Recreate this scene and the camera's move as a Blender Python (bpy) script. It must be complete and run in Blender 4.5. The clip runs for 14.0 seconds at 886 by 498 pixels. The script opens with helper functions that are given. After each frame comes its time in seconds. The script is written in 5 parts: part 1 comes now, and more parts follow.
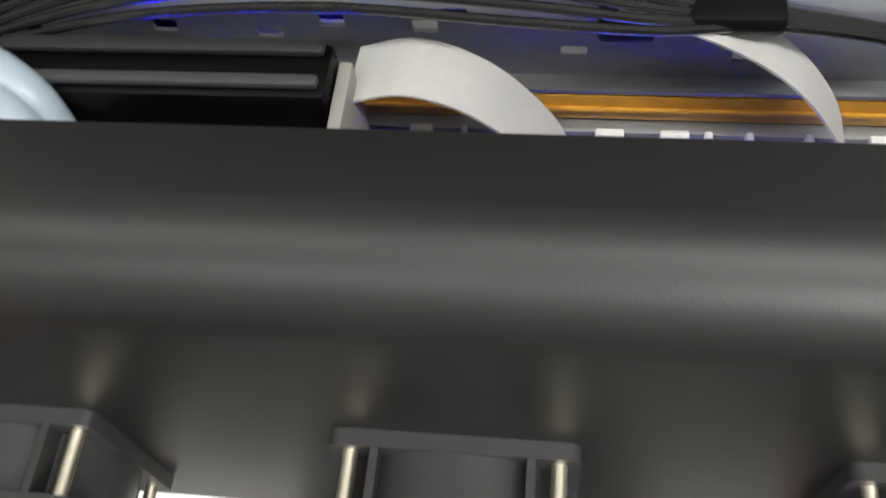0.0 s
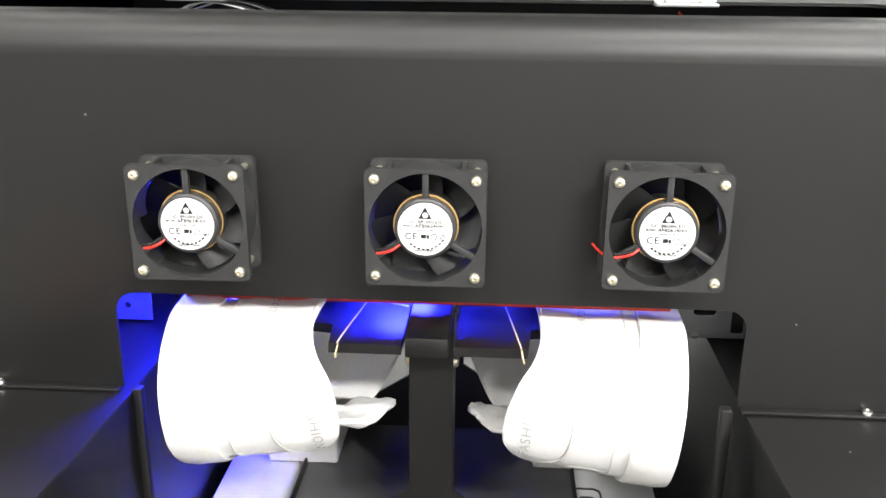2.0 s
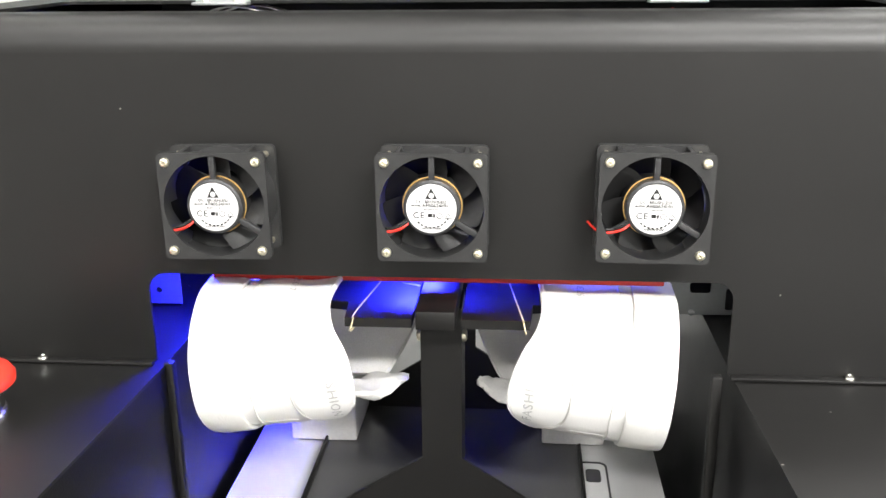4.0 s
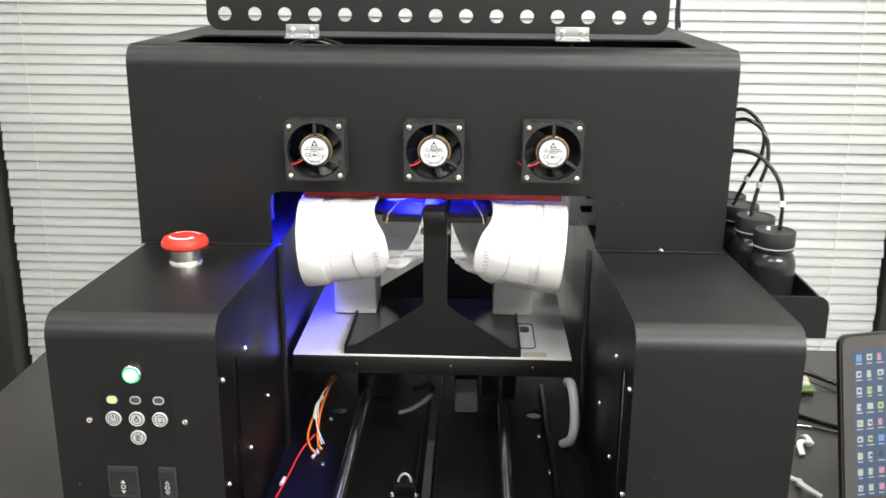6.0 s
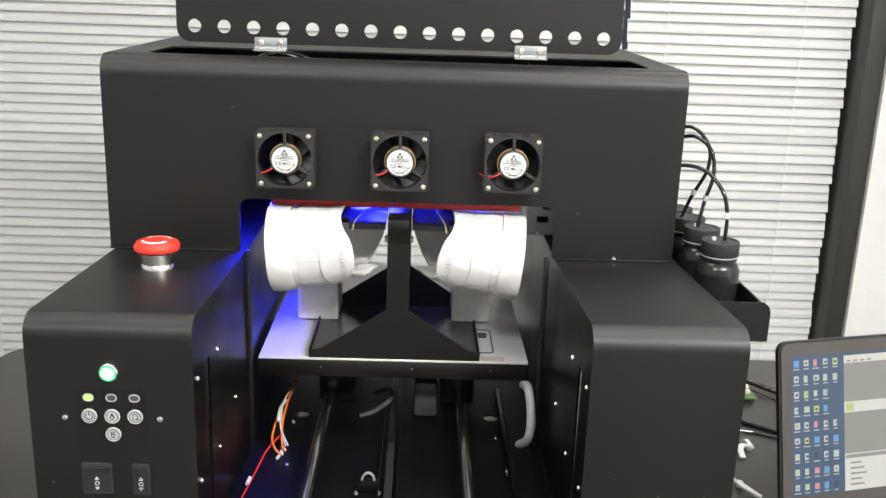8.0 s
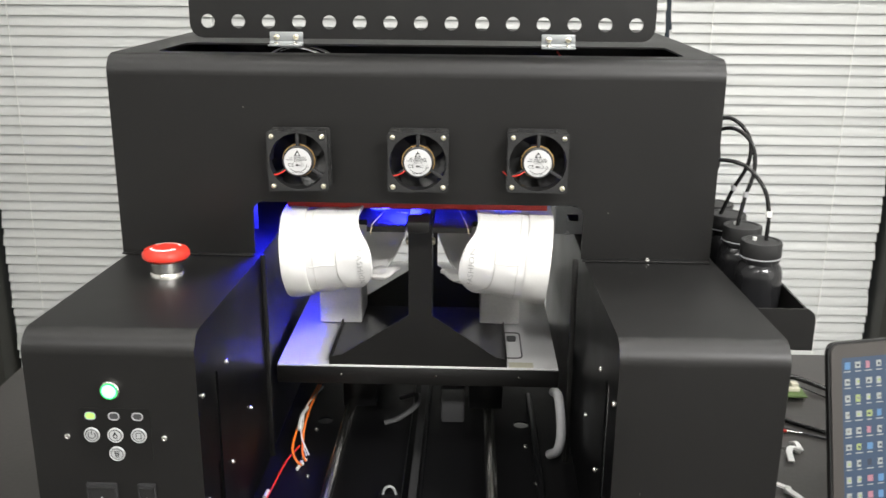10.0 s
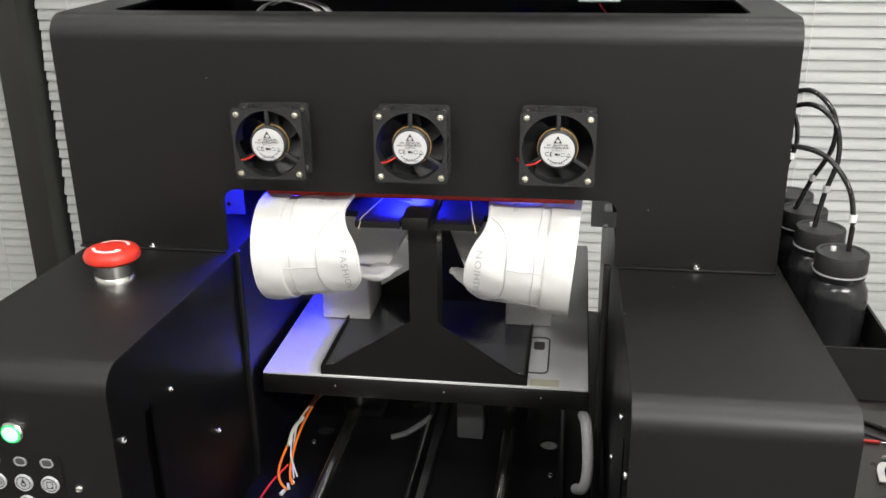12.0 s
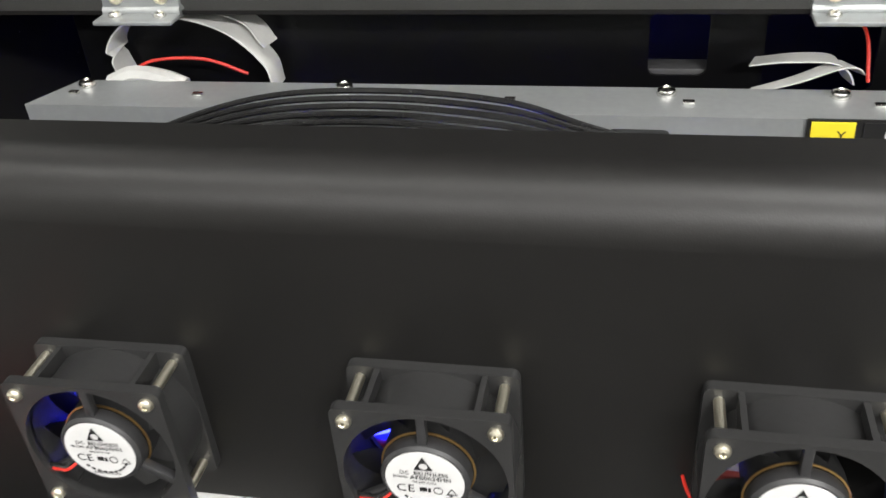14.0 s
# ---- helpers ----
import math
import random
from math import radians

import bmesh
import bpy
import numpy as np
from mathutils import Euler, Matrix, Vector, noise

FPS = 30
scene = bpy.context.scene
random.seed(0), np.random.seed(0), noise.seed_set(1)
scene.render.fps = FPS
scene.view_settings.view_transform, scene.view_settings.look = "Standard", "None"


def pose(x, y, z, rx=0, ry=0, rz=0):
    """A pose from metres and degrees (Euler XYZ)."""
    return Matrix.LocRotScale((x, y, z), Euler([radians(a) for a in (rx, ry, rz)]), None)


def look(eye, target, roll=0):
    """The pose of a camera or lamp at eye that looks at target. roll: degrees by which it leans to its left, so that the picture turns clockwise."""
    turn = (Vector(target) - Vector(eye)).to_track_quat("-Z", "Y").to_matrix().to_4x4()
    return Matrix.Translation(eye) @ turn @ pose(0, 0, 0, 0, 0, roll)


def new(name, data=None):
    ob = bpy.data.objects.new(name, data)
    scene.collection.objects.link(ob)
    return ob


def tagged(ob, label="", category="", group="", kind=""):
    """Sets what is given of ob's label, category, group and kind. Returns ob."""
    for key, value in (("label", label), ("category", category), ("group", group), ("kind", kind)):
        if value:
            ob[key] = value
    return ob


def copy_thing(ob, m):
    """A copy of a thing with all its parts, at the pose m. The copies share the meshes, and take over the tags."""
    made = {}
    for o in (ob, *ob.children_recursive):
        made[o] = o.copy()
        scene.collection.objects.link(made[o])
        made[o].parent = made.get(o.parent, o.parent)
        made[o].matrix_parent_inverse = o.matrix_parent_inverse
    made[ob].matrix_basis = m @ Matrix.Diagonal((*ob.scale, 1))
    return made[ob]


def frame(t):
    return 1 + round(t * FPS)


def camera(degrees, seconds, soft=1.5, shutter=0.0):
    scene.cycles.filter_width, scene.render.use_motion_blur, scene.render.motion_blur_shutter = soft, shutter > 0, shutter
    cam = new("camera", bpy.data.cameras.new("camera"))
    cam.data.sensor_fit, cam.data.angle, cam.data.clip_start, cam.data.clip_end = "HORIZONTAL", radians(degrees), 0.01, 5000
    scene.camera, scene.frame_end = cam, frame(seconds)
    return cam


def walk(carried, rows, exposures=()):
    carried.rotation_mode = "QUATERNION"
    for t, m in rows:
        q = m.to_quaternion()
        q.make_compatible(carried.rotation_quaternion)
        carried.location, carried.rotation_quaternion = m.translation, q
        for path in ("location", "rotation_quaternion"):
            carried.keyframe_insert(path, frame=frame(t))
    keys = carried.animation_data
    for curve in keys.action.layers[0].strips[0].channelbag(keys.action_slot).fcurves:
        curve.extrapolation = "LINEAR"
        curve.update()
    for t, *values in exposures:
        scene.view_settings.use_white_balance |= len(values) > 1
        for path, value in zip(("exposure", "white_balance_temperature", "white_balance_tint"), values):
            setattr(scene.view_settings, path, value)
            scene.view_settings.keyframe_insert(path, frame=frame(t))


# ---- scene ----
cam = camera(50.4, 14.0, 1.5, 0.25)
PATH = [
    (0, (0.024, -0.07, 0.663), (-0.233, 0.903, -1.065), -10.3),
    (0.2, (0.026, -0.093, 0.666), (-0.217, 0.927, -1.038), -7.4),
    (0.5, (0.033, -0.166, 0.633), (-0.137, 1.203, -0.815), -2.3),
    (1, (0.038, -0.301, 0.589), (-0.122, 1.355, -0.521), -0.1),
    (1.5, (0.042, -0.39, 0.556), (-0.137, 1.396, -0.326), -0.3),
    (2, (0.035, -0.469, 0.558), (-0.076, 1.425, -0.074), 0.5),
    (4.3, (0.053, -0.529, 0.554), (-0.127, 1.369, -0.05), -0.9),
    (4.5, (0.060, -0.581, 0.5545), (-0.158, 1.320, -0.027), -0.3),
    (5, (0.100, -0.731, 0.578), (-0.187, 1.147, -0.046), 0.75),
    (5.5, (0.072, -0.861, 0.6), (-0.125, 1.041, 0.012), 1.3),
    (6, (0.041, -0.952, 0.601), (-0.023, 0.961, 0.02), 0.5),
    (6.5, (0.036, -0.995, 0.605), (0.064, 0.925, 0.047), 1.2),
    (7, (0.031, -1.003, 0.605), (0.07, 0.921, 0.063), 1.6),
    (7.5, (0.021, -0.998, 0.603), (0.075, 0.926, 0.059), 2.0),
    (9.8, (0.043, -0.955, 0.608), (0.041, 0.961, 0.036), 1.4),
    (10, (0.051, -0.94, 0.611), (-0.002, 0.972, 0.026), 0.5),
    (10.5, (0.055, -0.913, 0.605), (-0.076, 0.998, 0.031), -1.1),
    (11, (0.091, -0.88, 0.617), (-0.075, 1.024, 0.027), -1.3),
    (11.5, (0.122, -0.834, 0.621), (-0.113, 1.058, 0.016), -1.7),
    (12, (0.131, -0.756, 0.617), (-0.135, 1.091, -0.101), -0.7),
    (12.5, (0.086, -0.636, 0.627), (-0.179, 1.167, -0.197), -1.2),
    (13, (0.06, -0.517, 0.653), (-0.191, 1.247, -0.255), -3.3),
    (13.5, (0.056, -0.342, 0.661), (-0.242, 1.371, -0.327), -3.9),
    (14, (0.063, -0.236, 0.659), (-0.322, 1.382, -0.452), -4.8),
]
EXPOSURES = [(0.0, -0.1), (0.5, 0.0), (1.0, 0.05), (1.5, 0.35), (2.2, 0.7), (4.5, 0.5), (5.5, 0.15), (7.5, -0.05), (10.0, -0.2), (11.5, -0.38), (12.5, -0.5), (13.0, -0.25), (13.5, -0.3), (14.0, -0.15)]
walk(cam, [(t, look(eye, target, roll)) for t, eye, target, roll in PATH], EXPOSURES)

# ---- light ----
TABLE, FLOOR, CEIL = -0.10, -0.84, 1.90
WALL_N, WALL_S, WALL_W, WALL_E = 1.62, -4.20, -2.30, 2.30
world = bpy.data.worlds.new("world")
world.use_nodes = True
world.node_tree.nodes["Background"].inputs[0].default_value = (0.6, 0.7, 0.8, 1)
world.node_tree.nodes["Background"].inputs[1].default_value = 0.1
scene.world = world


def area_lamp(name, place, target, sx, sy, watts, colour):
    data = bpy.data.lights.new(name, "AREA")
    data.shape, data.size, data.size_y, data.energy, data.color = "RECTANGLE", sx, sy, watts, colour
    ob = new(name, data)
    ob.matrix_world = look(place, target)
    return ob


# no lamp is in view; the pair at y -2.0 is added as frontal fill
PANELS = [(-0.72, -0.42, 7), (0.72, -0.42, 20), (-0.72, 0.75, 3), (0.95, 0.80, 11), (-0.72, -2.0, 40), (1.25, -2.0, 145)]
for px, py, watts in PANELS:
    area_lamp("assumed_ceiling_lamp", (px, py, CEIL - 0.03), (px, py + 0.001, 0), 1.16, 0.26, watts, (1.0, 0.985, 0.965))

# ---- materials ----
def mat(name, colour, rough=0.5, metal=0.0, grain=0.0, scale=200.0, bump=0.0, wear=0.0, wear_scale=9.0, emit=None, power=0.0, coat=0.0, trans=0.0, ior=1.45, sheen=0.0):
    """A principled surface with fine grain and larger stains."""
    m = bpy.data.materials.new(name)
    m.use_nodes = True
    nt = m.node_tree
    b = nt.nodes["Principled BSDF"]
    b.inputs["Base Color"].default_value = (*colour, 1)
    b.inputs["Roughness"].default_value = rough
    b.inputs["Metallic"].default_value = metal
    b.inputs["Coat Weight"].default_value = coat
    b.inputs["Transmission Weight"].default_value = trans
    b.inputs["IOR"].default_value = ior
    b.inputs["Sheen Weight"].default_value = sheen
    if emit:
        b.inputs["Emission Color"].default_value = (*emit, 1)
        b.inputs["Emission Strength"].default_value = power
    if grain or wear or bump:
        tc = nt.nodes.new("ShaderNodeTexCoord")
        fine = nt.nodes.new("ShaderNodeTexNoise")
        fine.inputs["Scale"].default_value, fine.inputs["Detail"].default_value = scale, 3
        nt.links.new(tc.outputs["Object"], fine.inputs["Vector"])
        wide = nt.nodes.new("ShaderNodeTexNoise")
        wide.inputs["Scale"].default_value, wide.inputs["Detail"].default_value = wear_scale, 5
        nt.links.new(tc.outputs["Object"], wide.inputs["Vector"])
        add = nt.nodes.new("ShaderNodeMath")
        add.operation = "MULTIPLY_ADD"
        nt.links.new(fine.outputs["Fac"], add.inputs[0])
        add.inputs[1].default_value = 2 * grain
        add.inputs[2].default_value = 1 - grain
        add2 = nt.nodes.new("ShaderNodeMath")
        add2.operation = "MULTIPLY_ADD"
        nt.links.new(wide.outputs["Fac"], add2.inputs[0])
        add2.inputs[1].default_value = 2 * wear
        add2.inputs[2].default_value = 1 - wear
        mul = nt.nodes.new("ShaderNodeMath")
        mul.operation = "MULTIPLY"
        nt.links.new(add.outputs[0], mul.inputs[0])
        nt.links.new(add2.outputs[0], mul.inputs[1])
        sc = nt.nodes.new("ShaderNodeVectorMath")
        sc.operation = "SCALE"
        sc.inputs[0].default_value = colour
        nt.links.new(mul.outputs[0], sc.inputs["Scale"])
        nt.links.new(sc.outputs[0], b.inputs["Base Color"])
        rr = nt.nodes.new("ShaderNodeMath")
        rr.operation = "MULTIPLY_ADD"
        nt.links.new(wide.outputs["Fac"], rr.inputs[0])
        rr.inputs[1].default_value = 0.16
        rr.inputs[2].default_value = max(rough - 0.08, 0.02)
        nt.links.new(rr.outputs[0], b.inputs["Roughness"])
        if bump:
            bp = nt.nodes.new("ShaderNodeBump")
            bp.inputs["Strength"].default_value, bp.inputs["Distance"].default_value = bump, 0.0005
            nt.links.new(fine.outputs["Fac"], bp.inputs["Height"])
            nt.links.new(bp.outputs[0], b.inputs["Normal"])
    return m


M_BLACK = mat("black_powder_coat", (0.0048, 0.0045, 0.0042), 0.44, 0, 0.25, 1500, 0.10, 0.25, 7)
M_INNER = mat("black_sheet_metal", (0.0035, 0.0035, 0.0038), 0.34, 0, 0.2, 700, 0.15, 0.3, 11)
M_FAN = mat("black_fan_plastic", (0.022, 0.022, 0.022), 0.45, 0, 0.15, 500, 0.1, 0.1, 30)
M_HUB = mat("dark_grey_plastic", (0.03, 0.03, 0.031), 0.4, 0, 0.15, 500, 0.1, 0.1, 30)
M_PAPER = mat("white_label_paper", (0.58, 0.58, 0.575), 0.45, 0, 0.03, 400, 0, 0.04, 60)
M_BUTTON = mat("pale_grey_button", (0.42, 0.43, 0.43), 0.4, 0, 0.05, 300, 0, 0.08, 40)
M_INK = mat("black_ink", (0.012, 0.012, 0.012), 0.5)
M_GREY_INK = mat("grey_print", (0.40, 0.40, 0.39), 0.7)
M_CHROME = mat("bright_steel", (0.75, 0.74, 0.70), 0.22, 1, 0.1, 500, 0, 0.2, 40)
M_BRASS = mat("brass_plated_steel", (0.84, 0.79, 0.64), 0.36, 1, 0.1, 500, 0, 0.2, 40)
M_STEEL = mat("galvanised_steel", (0.33, 0.345, 0.345), 0.42, 0.55, 0.08, 300, 0.08, 0.12, 14)
M_GREYPAINT = mat("grey_painted_steel", (0.36, 0.35, 0.32), 0.5, 0.1, 0.06, 300, 0.1, 0.12, 12)
M_BED = mat("white_platform_laminate", (0.70, 0.70, 0.70), 0.24, 0, 0.03, 250, 0.05, 0.08, 10)
M_SHOE = mat("white_canvas", (0.71, 0.705, 0.69), 0.75, 0, 0.05, 1100, 0.5, 0.05, 14, sheen=0.2)
M_SOLE = mat("white_rubber", (0.70, 0.695, 0.67), 0.6, 0, 0.04, 500, 0.25, 0.07, 16)
M_LINING = mat("grey_white_lining", (0.66, 0.65, 0.63), 0.85, 0, 0.12, 900, 0.5, 0.15, 14)
M_SEAM = mat("grey_white_thread", (0.60, 0.59, 0.57), 0.8, 0, 0.1, 900)
M_FOAM = mat("white_foam", (0.76, 0.75, 0.73), 0.55, 0, 0.10, 330, 0.7, 0.08, 40)
M_RED = mat("red_plastic", (0.62, 0.035, 0.02), 0.35, 0, 0.05, 300, 0, 0.1, 20)
M_REDSTRIP = mat("red_rubber", (0.42, 0.03, 0.02), 0.5, 0, 0.1, 300, 0, 0.15, 30)
M_WHITE = mat("white_paint_mark", (0.8, 0.8, 0.78), 0.5)
M_BOTTLE = mat("black_bottle_plastic", (0.014, 0.014, 0.015), 0.22, 0, 0.1, 120, 0.05, 0.2, 30)
M_CAPS = mat("black_ribbed_plastic", (0.02, 0.02, 0.02), 0.5, 0, 0.15, 300, 0.2, 0.2, 30)
M_TUBE = mat("black_rubber_tube", (0.012, 0.012, 0.012), 0.18, 0, 0.1, 300, 0, 0.2, 30)
M_CLEARTUBE = mat("pale_clear_tube", (0.45, 0.55, 0.62), 0.2, 0, 0.05, 200, 0, 0.1, 30)
M_AMBER = mat("amber_plastic_rail", (0.72, 0.36, 0.04), 0.35, 0, 0.1, 200, 0.05, 0.2, 12)
M_FFC = mat("white_ribbon_cable", (0.56, 0.56, 0.54), 0.5, 0, 0.06, 400, 0.1, 0.12, 30)
M_RUBBER = mat("yellowish_rubber", (0.52, 0.44, 0.28), 0.6, 0, 0.05, 300)
M_COPPER = mat("copper_winding", (0.62, 0.40, 0.16), 0.35, 1, 0.1, 500)
# jig plate: base colour lifted to grey in place of the shoes' reflection
M_JIG = mat("satin_black_jig_plate", (0.075, 0.075, 0.077), 0.2, 0, 0.05, 500, 0.1, 0.04, 25)
M_ORANGE = mat("orange_wire", (0.75, 0.17, 0.02), 0.4, 0, 0.05, 200)
M_REDWIRE = mat("red_wire", (0.6, 0.03, 0.02), 0.4, 0, 0.05, 200)
M_GREYHOSE = mat("grey_hose", (0.35, 0.35, 0.36), 0.45, 0, 0.08, 200, 0, 0.12, 30)
M_SLAT = mat("white_blind_slat", (0.58, 0.59, 0.575), 0.42, 0, 0.02, 200, 0, 0.05, 6)
M_CORD = mat("white_cord", (0.75, 0.75, 0.72), 0.7, 0, 0.05, 900)
M_FRAME = mat("dark_window_frame", (0.035, 0.035, 0.03), 0.45, 0, 0.1, 200, 0.1, 0.15, 8)
M_WALL = mat("white_wall_paint", (0.72, 0.72, 0.70), 0.8, 0, 0.04, 160, 0.2, 0.04, 3)
M_CEIL = mat("white_ceiling_tile", (0.75, 0.75, 0.73), 0.9, 0, 0.08, 180, 0.3, 0.04, 3)
M_FLOOR = mat("grey_floor_tile", (0.07, 0.068, 0.066), 0.5, 0, 0.1, 120, 0.1, 0.12, 4)
M_TABLE = mat("dark_grey_tabletop", (0.055, 0.052, 0.049), 0.30, 0, 0.2, 160, 0.25, 0.2, 7)
M_LAPTOP = mat("grey_brown_laptop_plastic", (0.058, 0.053, 0.049), 0.42, 0, 0.06, 300, 0.05, 0.1, 14)
M_LAPEDGE = mat("black_laptop_rim", (0.012, 0.012, 0.012), 0.3)
M_GLASS = mat("window_glass", (0.9, 0.95, 0.95), 0.02, 0, trans=1.0)
M_PCB = mat("green_circuit_board", (0.10, 0.16, 0.05), 0.4, 0, 0.3, 200, 0.1, 0.3, 60)
M_YELLOW = mat("yellow_label", (0.72, 0.60, 0.03), 0.5, 0, 0.03, 200)
M_CYAN = mat("light_blue_label", (0.25, 0.52, 0.75), 0.5, 0, 0.03, 200)
M_TAPE = mat("clear_yellowish_tape", (0.55, 0.53, 0.42), 0.25, 0, 0.06, 200, 0, 0.1, 40)
M_DARKGREY = mat("dark_grey_rubber", (0.06, 0.06, 0.062), 0.5, 0, 0.1, 200)
M_PANEL = mat("lamp_diffuser", (0.9, 0.9, 0.88), 0.6, emit=(1.0, 0.97, 0.92), power=6.0)
M_GREEN = mat("green_indicator", (0.05, 0.5, 0.2), 0.3, emit=(0.004, 0.9, 0.10), power=0.8)
M_GREENCORE = mat("bright_green_core", (0.3, 0.8, 0.5), 0.3, emit=(0.25, 1.0, 0.45), power=2.6)
M_LIME = mat("lime_indicator", (0.2, 0.5, 0.1), 0.3, emit=(0.30, 1.0, 0.08), power=1.6)
M_UV = mat("ultraviolet_led_array", (0.3, 0.2, 0.8), 0.3, emit=(0.015, 0.018, 1.0), power=430.0)
M_SCREEN = mat("blue_screen", (0.02, 0.03, 0.05), 0.25, emit=(0.09, 0.15, 0.24), power=0.42)
M_SCR_GREY = mat("grey_window_on_screen", (0.05, 0.05, 0.05), 0.25, emit=(0.30, 0.30, 0.26), power=0.75)
M_SCR_PALE = mat("pale_bar_on_screen", (0.1, 0.1, 0.1), 0.25, emit=(0.62, 0.62, 0.55), power=0.85)
M_SCR_ICON = mat("pale_icon_on_screen", (0.1, 0.1, 0.1), 0.25, emit=(0.55, 0.60, 0.56), power=0.65)
M_SCR_DARK = mat("dark_icon_on_screen", (0.02, 0.02, 0.02), 0.25, emit=(0.04, 0.06, 0.10), power=0.7)
M_SCR_PINK = mat("pink_icon_on_screen", (0.1, 0.05, 0.05), 0.25, emit=(0.55, 0.25, 0.32), power=0.8)
M_SCR_GREEN = mat("green_icon_on_screen", (0.1, 0.1, 0.05), 0.25, emit=(0.40, 0.52, 0.20), power=0.8)
M_SCR_BLUE = mat("blue_icon_on_screen", (0.05, 0.1, 0.2), 0.25, emit=(0.12, 0.28, 0.45), power=0.7)


def weave(m, size, depth):
    """Adds a crossed thread relief to a cloth."""
    nt = m.node_tree
    b = nt.nodes["Principled BSDF"]
    tc = nt.nodes.new("ShaderNodeTexCoord")
    ch = nt.nodes.new("ShaderNodeTexChecker")
    ch.inputs["Scale"].default_value = 1 / size
    nt.links.new(tc.outputs["Object"], ch.inputs["Vector"])
    bp = nt.nodes.new("ShaderNodeBump")
    bp.inputs["Strength"].default_value, bp.inputs["Distance"].default_value = depth, 0.0004
    nt.links.new(ch.outputs["Fac"], bp.inputs["Height"])
    old = [l for l in nt.links if l.to_node == b and l.to_socket.name == "Normal"]
    if old:
        nt.links.new(old[0].from_socket, bp.inputs["Normal"])
    nt.links.new(bp.outputs[0], b.inputs["Normal"])


weave(M_SHOE, 0.0012, 0.25)


def specks(m, cell, share, size, colour):
    """Sparse dust grains and chips on a dark coat."""
    nt = m.node_tree
    b = nt.nodes["Principled BSDF"]
    tc = nt.nodes.new("ShaderNodeTexCoord")
    vo = nt.nodes.new("ShaderNodeTexVoronoi")
    vo.inputs["Scale"].default_value = 1 / cell
    nt.links.new(tc.outputs["Object"], vo.inputs["Vector"])
    near = nt.nodes.new("ShaderNodeMath")
    near.operation = "LESS_THAN"
    near.inputs[1].default_value = size / cell
    nt.links.new(vo.outputs["Distance"], near.inputs[0])
    split = nt.nodes.new("ShaderNodeSeparateColor")
    nt.links.new(vo.outputs["Color"], split.inputs[0])
    rare = nt.nodes.new("ShaderNodeMath")
    rare.operation = "GREATER_THAN"
    rare.inputs[1].default_value = 1 - share
    nt.links.new(split.outputs[0], rare.inputs[0])
    both = nt.nodes.new("ShaderNodeMath")
    both.operation = "MULTIPLY"
    nt.links.new(near.outputs[0], both.inputs[0])
    nt.links.new(rare.outputs[0], both.inputs[1])
    mix = nt.nodes.new("ShaderNodeMix")
    mix.data_type = "RGBA"
    nt.links.new(both.outputs[0], mix.inputs[0])
    old = [l for l in nt.links if l.to_node == b and l.to_socket.name == "Base Color"]
    nt.links.new(old[0].from_socket, mix.inputs[6])
    mix.inputs[7].default_value = (*colour, 1)
    nt.links.new(mix.outputs[2], b.inputs["Base Color"])


specks(M_BLACK, 0.022, 0.30, 0.0007, (0.22, 0.21, 0.19))
specks(M_INNER, 0.03, 0.25, 0.0006, (0.25, 0.25, 0.25))
M_BLACK.node_tree.nodes["Principled BSDF"].inputs["Specular IOR Level"].default_value = 0.50
M_INNER.node_tree.nodes["Principled BSDF"].inputs["Specular IOR Level"].default_value = 0.2


# ---- mesh tools ----
def part(name, bm, material, parent=None, label="", smooth=True):
    """Links a bmesh as one mesh object."""
    me = bpy.data.meshes.new(name)
    bmesh.ops.recalc_face_normals(bm, faces=bm.faces)
    bm.to_mesh(me)
    bm.free()
    me.materials.append(material)
    if smooth:
        me.shade_smooth()
        me.set_sharp_from_angle(angle=radians(38))
    ob = new(name, me)
    if parent:
        ob.parent = parent
    if label:
        ob["label"] = label
    return ob


def empty(name, place, label="", category="", group="", kind="", parent=None):
    ob = new(name)
    ob.empty_display_size = 0.02
    ob.location = place
    if parent:
        ob.parent = parent
    return tagged(ob, label, category, group, kind)


def box(bm, x0, x1, y0, y1, z0, z1, bevel=0.0, m=None, seg=2):
    b2 = bmesh.new()
    bmesh.ops.create_cube(b2, size=1, matrix=Matrix.Translation(((x0 + x1) / 2, (y0 + y1) / 2, (z0 + z1) / 2)) @ Matrix.Diagonal((x1 - x0, y1 - y0, z1 - z0, 1)))
    if bevel:
        bmesh.ops.bevel(b2, geom=b2.edges[:], offset=bevel, segments=seg, affect="EDGES", profile=0.5)
    join(bm, b2, m)
    return bm


def join(bm, b2, m=None):
    """Adds the bmesh b2 to bm at the pose m."""
    if m is not None:
        b2.transform(m)
    me = bpy.data.meshes.new("tmp")
    b2.to_mesh(me)
    b2.free()
    bm.from_mesh(me)
    bpy.data.meshes.remove(me)
    return bm


